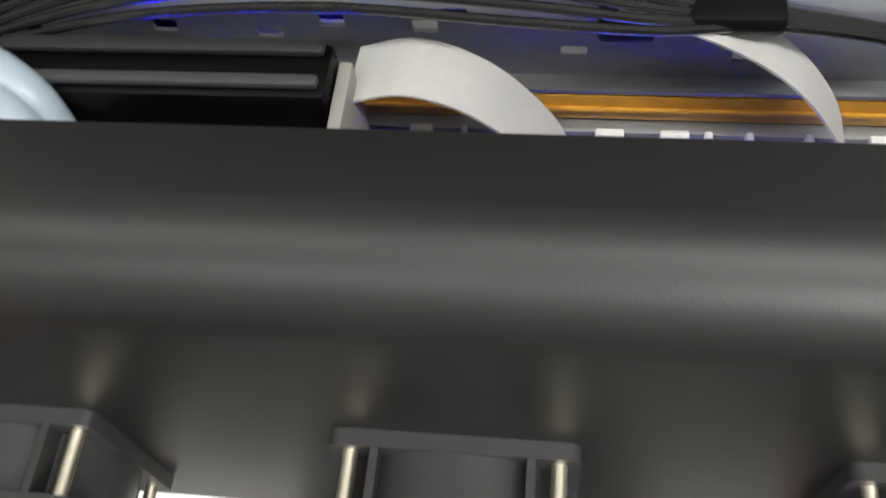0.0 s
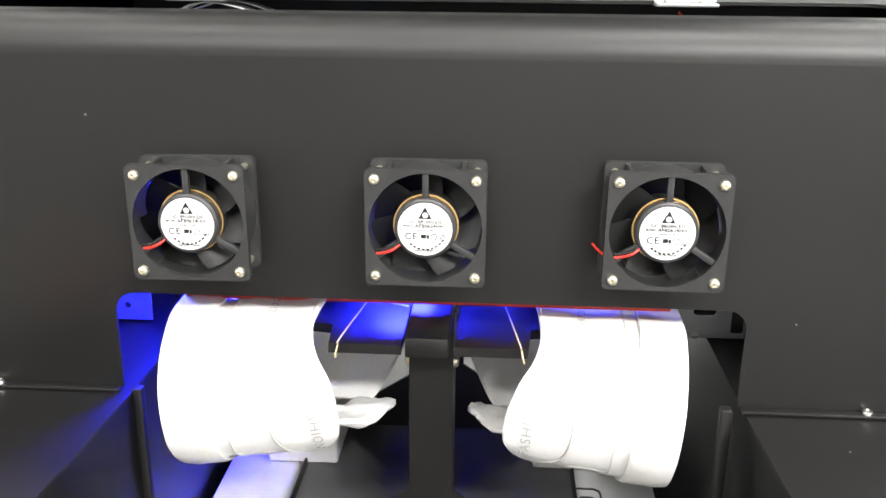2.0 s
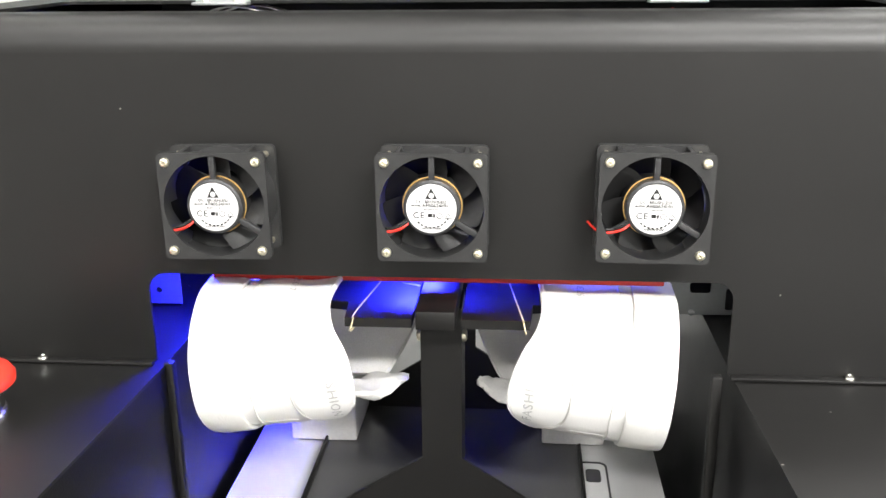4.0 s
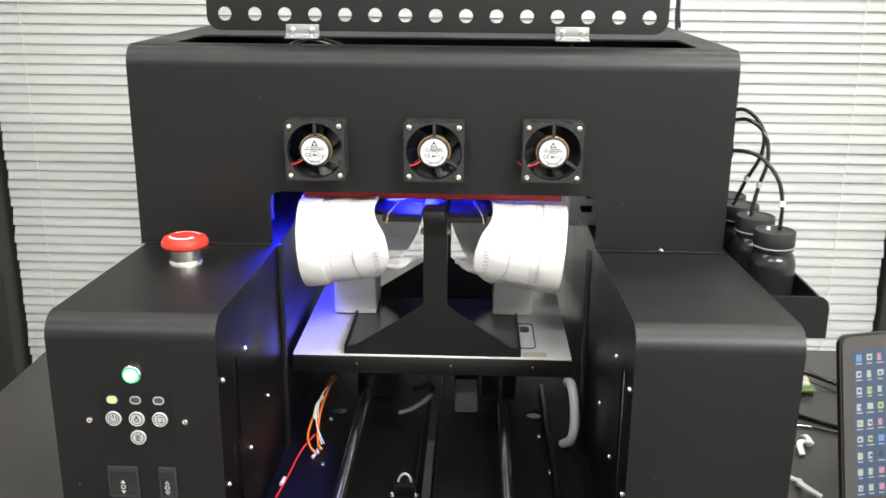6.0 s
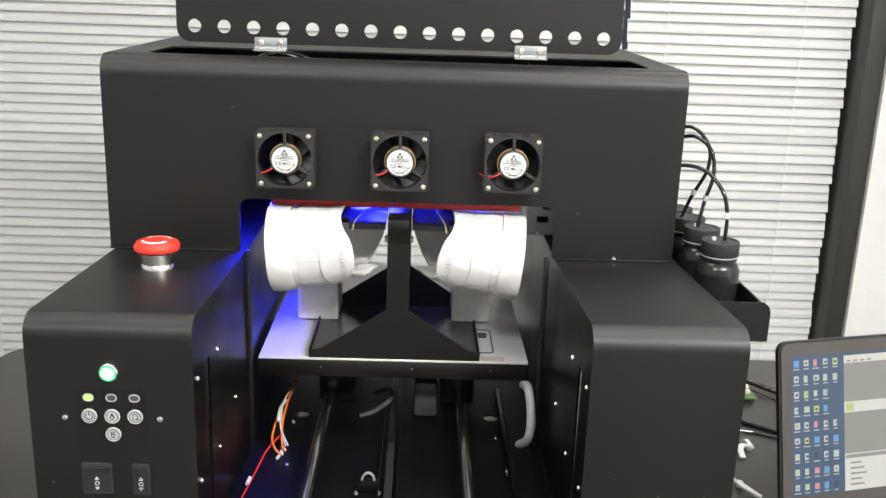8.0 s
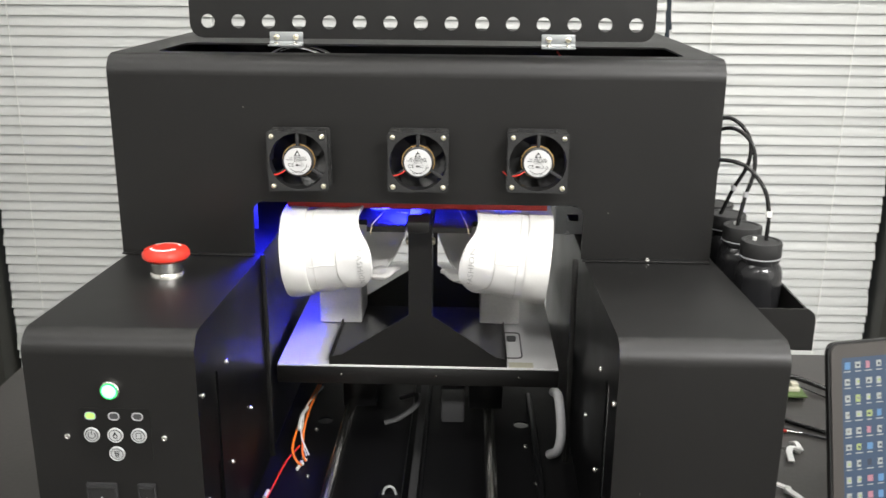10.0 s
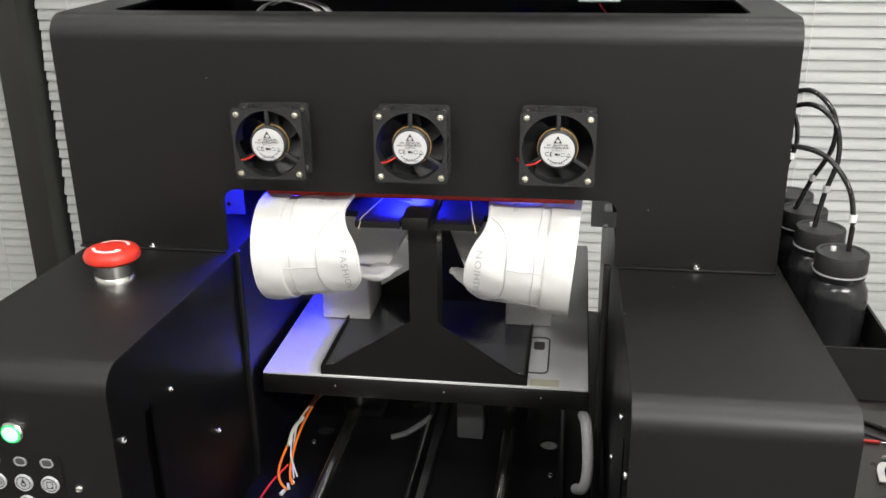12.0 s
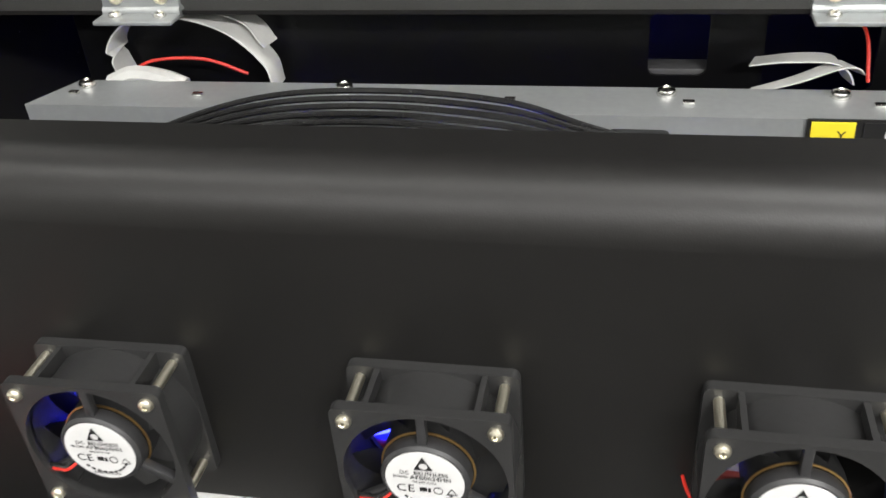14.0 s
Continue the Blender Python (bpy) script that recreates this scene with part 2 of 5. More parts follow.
def lathe(bm, profile, n=32, m=None):
    """Turns (radius, height) pairs about z."""
    b2 = bmesh.new()
    rings = []
    for r, z in profile:
        if r < 1e-6:
            rings.append([b2.verts.new((0, 0, z))])
        else:
            rings.append([b2.verts.new((r * math.cos(2 * math.pi * k / n), r * math.sin(2 * math.pi * k / n), z)) for k in range(n)])
    for a, b in zip(rings, rings[1:]):
        for k in range(n):
            j = (k + 1) % n
            if len(a) == 1 and len(b) == 1:
                continue
            if len(a) == 1:
                b2.faces.new((a[0], b[k], b[j]))
            elif len(b) == 1:
                b2.faces.new((a[k], a[j], b[0]))
            else:
                b2.faces.new((a[k], a[j], b[j], b[k]))
    return join(bm, b2, m)


def rect(x0, x1, y0, y1, r=0.0, n=6):
    """A loop of 2D points: a rectangle with rounded corners."""
    if r <= 0:
        return [(x0, y0), (x1, y0), (x1, y1), (x0, y1)]
    pts = []
    for cx, cy, a in ((x1 - r, y0 + r, -90), (x1 - r, y1 - r, 0), (x0 + r, y1 - r, 90), (x0 + r, y0 + r, 180)):
        for k in range(n + 1):
            t = radians(a + 90 * k / n)
            pts.append((cx + r * math.cos(t), cy + r * math.sin(t)))
    return pts


def ring(cx, cy, r, n=28):
    return [(cx + r * math.cos(2 * math.pi * k / n), cy + r * math.sin(2 * math.pi * k / n)) for k in range(n)]


def plate(bm, outer, holes, thick, m=None):
    """A flat sheet in x and y with holes, raised by thick along z."""
    b2 = bmesh.new()
    edges = []
    for loop in [outer, *holes]:
        vs = [b2.verts.new((x, y, 0)) for x, y in loop]
        edges += [b2.edges.new((vs[k], vs[(k + 1) % len(vs)])) for k in range(len(vs))]
    bmesh.ops.triangle_fill(b2, use_beauty=True, use_dissolve=False, edges=edges)
    got = bmesh.ops.extrude_face_region(b2, geom=b2.faces[:])
    bmesh.ops.translate(b2, verts=[v for v in got["geom"] if isinstance(v, bmesh.types.BMVert)], vec=(0, 0, thick))
    bmesh.ops.recalc_face_normals(b2, faces=b2.faces)
    return join(bm, b2, m)


UPRIGHT = pose(0, 0, 0, 90)          # x, y of a sheet become x, z; its thickness goes to -y
SIDEWAYS = Matrix(((0, 0, 1, 0), (1, 0, 0, 0), (0, 1, 0, 0), (0, 0, 0, 1)))   # x, y become y, z; thickness along +x


def smooth_path(points, n=8):
    """A Catmull-Rom line through the points."""
    p = [Vector(q) for q in points]
    p = [2 * p[0] - p[1], *p, 2 * p[-1] - p[-2]]
    out = []
    for a, b, c, d in zip(p, p[1:], p[2:], p[3:]):
        for k in range(n):
            t = k / n
            out.append(0.5 * (2 * b + (c - a) * t + (2 * a - 5 * b + 4 * c - d) * t * t + (3 * b - a - 3 * c + d) * t ** 3))
    out.append(p[-2])
    return out


def sweep(bm, points, r, n=10, flat=None, steps=8):
    """A tube along a smooth line; flat=(w, h) makes it a ribbon."""
    path = smooth_path(points, steps)
    b2 = bmesh.new()
    rings, up = [], Vector((0, 0, 1))
    for k, q in enumerate(path):
        d = (path[min(k + 1, len(path) - 1)] - path[max(k - 1, 0)]).normalized()
        side = d.cross(up)
        if side.length < 0.05:
            side = d.cross(Vector((0, 1, 0)))
        side.normalize()
        top = side.cross(d).normalized()
        if flat:
            w, h = flat
            rings.append([b2.verts.new(q + side * a * w / 2 + top * b * h / 2) for a, b in ((-1, -1), (1, -1), (1, 1), (-1, 1))])
        else:
            rings.append([b2.verts.new(q + r * (math.cos(2 * math.pi * j / n) * side + math.sin(2 * math.pi * j / n) * top)) for j in range(n)])
    for a, b in zip(rings, rings[1:]):
        for j in range(len(a)):
            i = (j + 1) % len(a)
            b2.faces.new((a[j], a[i], b[i], b[j]))
    b2.faces.new(rings[0])
    b2.faces.new(rings[-1][::-1])
    return join(bm, b2)


def letters(text, size, m, spacing=1.0, bold=0.0, thick=0.0):
    """A bmesh of flat lettering, centred, in x and y of the pose m."""
    cu = bpy.data.curves.new("letters", "FONT")
    cu.body, cu.size, cu.align_x, cu.align_y = text, size, "CENTER", "CENTER"
    cu.space_character, cu.offset, cu.resolution_u, cu.extrude = spacing, bold, 3, thick
    ob = bpy.data.objects.new("letters", cu)
    me = bpy.data.meshes.new_from_object(ob)
    bm = bmesh.new()
    bm.from_mesh(me)
    bpy.data.objects.remove(ob)
    bpy.data.curves.remove(cu)
    bpy.data.meshes.remove(me)
    bm.transform(m)
    return bm


def screw(parent, m, r=0.0028, material=None, name="screw"):
    """A pan head with a cross recess; its axis is z of m."""
    bm = bmesh.new()
    lathe(bm, [(r, 0), (r, 0.3 * r), (0.85 * r, 0.62 * r), (0.45 * r, 0.78 * r), (0.3 * r, 0.5 * r), (0, 0.45 * r)], 12)
    for a in (0, 90):
        box(bm, -0.6 * r, 0.6 * r, -0.12 * r, 0.12 * r, 0.45 * r, 0.66 * r, 0, pose(0, 0, 0, 0, 0, a + 20))
    bm.transform(m)
    return part(name, bm, material or M_CHROME, parent)


FRONT = pose(0, 0, 0, 90)            # a head that faces the front (-y)


def at_front(x, y, z):
    return pose(x, y, z, 90)

# ---- the room ----
def slab(name, x0, x1, y0, y1, z0, z1, material, label, category):
    return tagged(part(name, box(bmesh.new(), x0, x1, y0, y1, z0, z1), material, None, "", False), label, category, "", "structure")


slab("floor", WALL_W, WALL_E, WALL_S, WALL_N + 0.15, FLOOR - 0.1, FLOOR, M_FLOOR, "plain grey tiled office floor", "floor")
slab("ceiling", WALL_W, WALL_E, WALL_S, WALL_N + 0.15, CEIL, CEIL + 0.1, M_CEIL, "white office ceiling, out of view, with assumed lamp panels", "ceiling")
slab("wall_south", WALL_W, WALL_E, WALL_S - 0.1, WALL_S, FLOOR, CEIL, M_WALL, "plain white painted wall", "wall")
slab("wall_west", WALL_W - 0.1, WALL_W, WALL_S, WALL_N + 0.15, FLOOR, CEIL, M_WALL, "plain white painted side wall", "wall")
slab("wall_east", WALL_E, WALL_E + 0.1, WALL_S, WALL_N + 0.15, FLOOR, CEIL, M_WALL, "plain white painted side wall", "wall")
POST_L, POST_R = -1.255, 1.170         # inner edges of the two dark posts
slab("wall_north", POST_R + 0.054, WALL_E, WALL_N - 0.16, WALL_N + 0.15, FLOOR, CEIL, M_WALL, "smooth white wall beside the window", "wall")
slab("parapet", WALL_W, POST_R + 0.054, WALL_N, WALL_N + 0.15, FLOOR, FLOOR + 0.25, M_WALL, "low white wall under the window", "wall")

# assumed glowing panels, one around each area lamp
for px, py, watts in PANELS:
    lamp = empty("assumed_panel_lamp", (px, py, CEIL), "long white lamp panel assumed on the unseen ceiling, switched on", "lamp", "ceiling lamps")
    bm = bmesh.new()
    plate(bm, rect(-0.6, 0.6, -0.15, 0.15), [rect(-0.585, 0.585, -0.135, 0.135)], -0.02)
    part("lamp_frame", bm, M_WHITE, lamp)
    part("diffuser", box(bmesh.new(), -0.585, 0.585, -0.135, 0.135, -0.012, -0.004), M_PANEL, lamp)

window = empty("window_1", (0, WALL_N, 0), "wide dark-framed window behind white blinds", "window", "", "structure")
for a, b in ((POST_L - 0.075, POST_L), (POST_R, POST_R + 0.052)):
    part("window_post", box(bmesh.new(), a, b, -0.15, 0.1, FLOOR, CEIL, 0.004), M_FRAME, window, "dark painted upright post")
for z0, z1 in ((FLOOR + 0.25, FLOOR + 0.31), (CEIL - 0.08, CEIL)):
    part("window_rail", box(bmesh.new(), WALL_W, POST_R, 0.02, 0.1, z0, z1, 0.003), M_FRAME, window)
for a, b in ((WALL_W, POST_L - 0.075), (POST_L, 0.5), (0.56, POST_R)):
    part("pane", box(bmesh.new(), a, b, 0.06, 0.066, FLOOR + 0.31, CEIL - 0.08), M_GLASS, window, "dark window pane").visible_shadow = False
part("mullion", box(bmesh.new(), 0.5, 0.56, 0.02, 0.1, FLOOR + 0.31, CEIL - 0.08, 0.003), M_FRAME, window)


def blind(x0, x1, z0, z1, cords, jitter, label):
    """A closed venetian blind: one curved slat a row, tapes, bottom rail."""
    y = WALL_N - 0.075
    ob = empty("venetian_blind", (x0, y, z0), label, "blind", "window blinds")
    rng = random.Random(int(1000 * (x0 + 5)))
    bm = bmesh.new()
    n, nx, w, tilt = 5, 8, 0.0335, radians(69)
    rows = []
    for i in range(nx + 1):
        row = []
        for k in range(n + 1):
            a = (k / n - 0.5) * w
            bulge = 0.0025 * (1 - (2 * k / n - 1) ** 2)
            row.append(bm.verts.new(((x1 - x0) * i / nx, -a * math.cos(tilt) - bulge * math.sin(tilt), a * math.sin(tilt) * -1 + bulge * math.cos(tilt))))
        rows.append(row)
    for a, b in zip(rows, rows[1:]):
        for k in range(n):
            bm.faces.new((a[k], b[k], b[k + 1], a[k + 1]))
    first = part("slat", bm, M_SLAT, ob)
    first.location = (0, 0, 0.03)
    z, k = 0.03 + 0.0262, 1
    while z < z1 - z0 - 0.03:
        s = first.copy()
        scene.collection.objects.link(s)
        s.parent = ob
        s.location = (rng.uniform(-0.003, 0.003), rng.uniform(-0.001, 0.001), z + rng.uniform(-0.001, 0.001) * jitter)
        s.rotation_euler = (radians(rng.uniform(-4, 4) * jitter), radians(rng.uniform(-0.10, 0.10) * jitter), 0)
        z, k = z + 0.0262, k + 1
    part("bottom_rail", box(bmesh.new(), 0, x1 - x0, -0.012, 0.012, 0, 0.016, 0.003), M_SLAT, ob)
    part("head_rail", box(bmesh.new(), 0, x1 - x0, -0.02, 0.02, z1 - z0 - 0.03, z1 - z0, 0.003), M_SLAT, ob)
    for c in cords:
        part("ladder_cord", sweep(bmesh.new(), [(c - x0, -0.017, 0.01), (c - x0 + 0.001, -0.0175, (z1 - z0) / 2), (c - x0, -0.017, z1 - z0 - 0.02)], 0.0011, 6), M_CORD, ob)
    return ob


blind(POST_L + 0.012, 0.545, -0.62, 1.30, (-1.15, -0.62, -0.1, 0.45), 0.6, "white venetian blind with closed slats over the window")
blind(0.56, POST_R - 0.012, -0.62, 1.30, (0.66, 1.02), 1.6, "white venetian blind with slightly crooked closed slats")
blind(WALL_W + 0.05, POST_L - 0.085, -0.62, 1.30, (-2.0, -1.45), 0.6, "white venetian blind beside a dark post")
chain = empty("bead_chain", (0.985, WALL_N - 0.115, 0.62), "white bead chain hanging from the blind", "cord")
part("chain_cord", sweep(bmesh.new(), [(0, 0, 0), (0.002, 0, 0.3), (0, 0, 0.65)], 0.0012, 6), M_CORD, chain)
bm = bmesh.new()
lathe(bm, [(0, -0.012), (0.0035, -0.009), (0.0045, 0), (0.0035, 0.009), (0, 0.012)], 10)
bead = part("bead", bm, M_WHITE, chain)
for k in range(1, 16):
    b = bead.copy()
    scene.collection.objects.link(b)
    b.location = (0.001, 0, 0.04 * k)

# ---- the table ----
table = empty("work_table", (0, 0, TABLE), "dark grey work table with a rounded corner", "table")
bm = bmesh.new()
TX0, TX1, TY0, TY1 = -0.755, 1.45, -0.62, 0.735
plate(bm, rect(TX0, TX1, TY0, TY1, 0.09, 10), [], -0.028)
part("tabletop", bm, M_TABLE, table)
for x in (TX0 + 0.1, TX1 - 0.1):
    for y in (TY0 + 0.1, TY1 - 0.1):
        part("leg", box(bmesh.new(), x - 0.025, x + 0.025, y - 0.025, y + 0.025, FLOOR - TABLE, -0.028, 0.003), M_FRAME, table)

# ---- the printer ----
PX0, PX1, PTOP, SHELF, PBACK = -0.313, 0.302, 0.520, 0.313, 0.430
OX0, OX1, OTOP = -0.1725, 0.169, 0.3715          # the opening under the gantry
BFRONT = -0.251                                  # front of the two lower cabinets
FZ, FANS = 0.420, (-0.1195, 0.0, 0.1185)         # fan centres
printer = empty("flatbed_printer", (0, 0, 0), "black powder-coated flatbed printer printing two white sneakers", "printer")
R = 0.020
TF = 0.078                                       # trough floor

# gantry: front sheet with the opening, rolled over into the roof
bm = bmesh.new()
outer = [(PX0, SHELF + 0.002), (OX0, SHELF + 0.002)]
r = 0.011
for k in range(7):
    a = radians(180 - 90 * k / 6)
    outer.append((OX0 + r + r * math.cos(a), OTOP - r + r * math.sin(a)))
for k in range(7):
    a = radians(90 - 90 * k / 6)
    outer.append((OX1 - r + r * math.cos(a), OTOP - r + r * math.sin(a)))
outer += [(OX1, SHELF + 0.002), (PX1, SHELF + 0.002), (PX1, PTOP - R), (PX0, PTOP - R)]
plate(bm, outer, [ring(x, FZ, 0.0275, 32) for x in FANS], -0.002, UPRIGHT)
b2 = bmesh.new()
cols = []
for k in range(13):
    a = radians(90 * k / 12)
    c, s2 = math.cos(a), math.sin(a)
    cols.append([b2.verts.new((x, R - q * c, PTOP - R + q * s2)) for q in (R, R - 0.002) for x in (PX0, PX1)])
for a, b in zip(cols, cols[1:]):
    b2.faces.new((a[0], a[1], b[1], b[0]))
    b2.faces.new((a[2], b[2], b[3], a[3]))
    b2.faces.new((a[0], b[0], b[2], a[2]))
    b2.faces.new((a[1], a[3], b[3], b[1]))
join(bm, b2)
plate(bm, rect(PX0, PX1, R, PBACK), [rect(PX0 + 0.040, PX1 - 0.034, 0.036, 0.147, 0.012)], -0.002, Matrix.Translation((0, 0, PTOP)))
part("gantry_cover", bm, M_BLACK, printer)
for x in (PX0, PX1 - 0.002):
    bm = bmesh.new()
    prof = [(0.002, SHELF + 0.002), (PBACK, SHELF + 0.002), (PBACK, PTOP - 0.002)]
    prof += [(R - (R - 0.002) * math.cos(radians(90 * (1 - k / 8))), PTOP - R + (R - 0.002) * math.sin(radians(90 * (1 - k / 8)))) for k in range(9)]
    plate(bm, prof, [], 0.002, Matrix.Translation((x, 0, 0)) @ SIDEWAYS)
    part("side_panel", bm, M_BLACK, printer)
bm = bmesh.new()
plate(bm, [(PX0 + 0.002, SHELF + 0.002), (OX0 + 0.02, SHELF + 0.002), (OX0 + 0.02, 0.335), (OX1 - 0.02, 0.335), (OX1 - 0.02, SHELF + 0.002), (PX1 - 0.002, SHELF + 0.002), (PX1 - 0.002, PTOP - 0.002), (PX0 + 0.002, PTOP - 0.002)], [], 0.002, Matrix.Translation((0, PBACK, 0)) @ UPRIGHT)
part("back_panel", bm, M_BLACK, printer)
# foot flange of the gantry on each cabinet
for a, b, sx in ((PX0, OX0, -0.243), (OX1, PX1, 0.237)):
    part("foot_flange", box(bmesh.new(), a + 0.001, b - 0.001, -0.006, 0.0, SHELF + 0.0005, SHELF + 0.0025, 0.0006), M_BLACK, printer)
    screw(printer, pose(sx, -0.0035, SHELF + 0.0025), 0.0032)

# lower cabinets: a top rolled over into the front, two side sheets
RB = 0.019
ZT = SHELF + 0.011                               # the cabinet tops rise a little towards the front


def cabinet(x0, x1, inner, slot_x):
    prof = [(0.0, SHELF), (BFRONT + RB, ZT)]
    prof += [(BFRONT + RB - RB * math.sin(radians(90 * k / 12)), ZT - RB + RB * math.cos(radians(90 * k / 12))) for k in range(1, 13)]
    prof += [(BFRONT, TABLE + 0.012)]
    t = 0.002
    bm = bmesh.new()
    rows = []
    full = [(PBACK, SHELF)] + prof
    for k, (y, z) in enumerate(full):
        ang = 0 if k < 2 else (90 if k >= len(full) - 2 else 90 * (k - 2) / 12)
        dy, dz = math.sin(radians(ang)) * t, -math.cos(radians(ang)) * t
        rows.append([bm.verts.new((x, y, z)) for x in (x0, x1)] + [bm.verts.new((x, y + dy, z + dz)) for x in (x0, x1)])
    for a, b in zip(rows, rows[1:]):
        bm.faces.new((a[0], a[1], b[1], b[0]))
        bm.faces.new((a[2], b[2], b[3], a[3]))
        bm.faces.new((a[0], b[0], b[2], a[2]))
        bm.faces.new((a[1], a[3], b[3], b[1]))
    bm.faces.new((rows[0][0], rows[0][2], rows[0][3], rows[0][1]))
    bm.faces.new((rows[-1][0], rows[-1][1], rows[-1][3], rows[-1][2]))
    body = part("cabinet", bm, M_BLACK, printer)
    side = [(PBACK, SHELF - 0.002), (PBACK, TABLE + 0.012), (BFRONT + 0.002, TABLE + 0.012)]
    rr = RB - 0.002
    side += [(BFRONT + RB - rr * math.sin(radians(90 - 90 * k / 10)), ZT - RB + rr * math.cos(radians(90 - 90 * k / 10))) for k in range(11)] + [(0.0, SHELF - 0.002)]
    for x, is_in in ((x0, inner < 0), (x1 - 0.002, inner > 0)):
        bm = bmesh.new()
        holes = [rect(slot_x - 0.008, slot_x + 0.008, 0.10, 0.268, 0.004)] if is_in else []
        plate(bm, side, holes, 0.002, Matrix.Translation((x, 0, 0)) @ SIDEWAYS)
        part("inner_side" if is_in else "outer_side", bm, M_BLACK if not is_in else M_INNER, body)
    xs = x1 if inner > 0 else x0
    for y, z in ((-0.160, 0.262), (-0.159, 0.160), (-0.238, 0.266), (-0.238, 0.168), (-0.080, 0.176), (-0.237, 0.06), (-0.150, 0.05)):
        screw(body, pose(xs, y, z, 0, 90 * inner, 0), 0.0026)
    return body


left_cab = cabinet(-0.307, -0.1665, 1, -0.197)
right_cab = cabinet(0.1725, 0.307, -1, -0.200)
for x in (OX0 + 0.0045, OX1 - 0.0085):
    part("gantry_leg", box(bmesh.new(), x, x + 0.006, -0.003, 0.004, TABLE + 0.02, SHELF + 0.001, 0.001), M_BLACK, printer)

# base pan, trough floor, rods and belt channel
part("base_pan", box(bmesh.new(), PX0 + 0.003, PX1 - 0.003, BFRONT + 0.004, PBACK - 0.003, TABLE, TABLE + 0.012, 0.003), M_BLACK, printer)
bm = bmesh.new()
plate(bm, rect(-0.1663, 0.1723, BFRONT + 0.01, PBACK - 0.01), [rect(-0.0145, 0.0055, -0.24, 0.40, 0.002), ring(-0.118, 0.085, 0.009, 20), ring(0.118, 0.085, 0.009, 20)], -0.002, Matrix.Translation((0, 0, TF)))
part("trough_floor", bm, M_INNER, printer, "black sheet-metal floor of the trough")
part("trough_front", box(bmesh.new(), -0.1663, 0.1723, BFRONT + 0.006, BFRONT + 0.008, TABLE + 0.012, TF), M_INNER, printer)
part("belt_channel", box(bmesh.new(), -0.017, 0.008, -0.245, 0.41, TF - 0.03, TF - 0.022), M_INNER, printer)
part("drive_belt", box(bmesh.new(), -0.009, 0.0, -0.245, 0.41, TF - 0.022, TF - 0.019), M_DARKGREY, printer, "dark toothed drive belt")
for x in (-0.0145, 0.0055):
    part("channel_lip", box(bmesh.new(), x - 0.001, x + 0.001, -0.24, 0.40, TF, TF + 0.006), M_INNER, printer)
for x in (-0.0835, 0.0785):
    rod = part("guide_rod", lathe(bmesh.new(), [(0, 0), (0.005, 0), (0.006, 0.002), (0.006, 0.634), (0.005, 0.636), (0, 0.636)], 20, pose(x, 0.39, 0.108, 90)), M_CHROME, printer, "polished steel guide rod")
    for y in (-0.225, 0.37):
        part("rod_holder", box(bmesh.new(), x - 0.012, x + 0.012, y, y + 0.016, TF, 0.122, 0.002), M_INNER, printer)
# small fittings on the trough floor
for x, y in ((-0.130, -0.005), (-0.131, -0.032), (-0.118, -0.045), (0.121, 0.03), (0.128, -0.05), (0.13, -0.12), (-0.125, 0.06), (0.119, -0.17)):
    screw(printer, pose(x, y, TF), 0.0028)
hook = part("sensor_hook", sweep(bmesh.new(), [(-0.032, -0.096, TF + 0.010), (-0.030, -0.095, TF + 0.017), (-0.025, -0.094, TF + 0.020), (-0.020, -0.095, TF + 0.017), (-0.018, -0.096, TF + 0.010)], 0.0014, 8), M_STEEL, printer, "small bent steel hook on a sensor")
part("sensor_block", box(bmesh.new(), -0.036, -0.014, -0.103, -0.090, TF, TF + 0.012, 0.002), M_INNER, printer)
for x in (-0.037, -0.013):
    screw(printer, pose(x, -0.107, TF + 0.002), 0.0034)
part("cable_loop", sweep(bmesh.new(), [(-0.030, 0.13, TF + 0.01), (-0.008, 0.115, TF + 0.022), (-0.008, 0.09, TF + 0.02), (-0.028, 0.075, TF + 0.010), (-0.045, 0.07, TF + 0.006)], 0.003, 8), M_DARKGREY, printer, "dark looped cable")
part("motor_block", box(bmesh.new(), 0.022, 0.050, 0.085, 0.13, TF, TF + 0.045, 0.003), M_DARKGREY, printer)
part("grey_hose", sweep(bmesh.new(), [(0.150, 0.03, 0.148), (0.152, 0.005, 0.157), (0.154, -0.012, 0.146), (0.155, -0.022, 0.122), (0.152, -0.020, 0.102), (0.146, 0.0, TF + 0.008)], 0.0052, 12, None, 10), M_GREYHOSE, printer, "bent pale grey rubber hose")
part("cable_guide", box(bmesh.new(), 0.128, 0.134, -0.24, 0.15, TF, TF + 0.012, 0.002), M_INNER, printer)
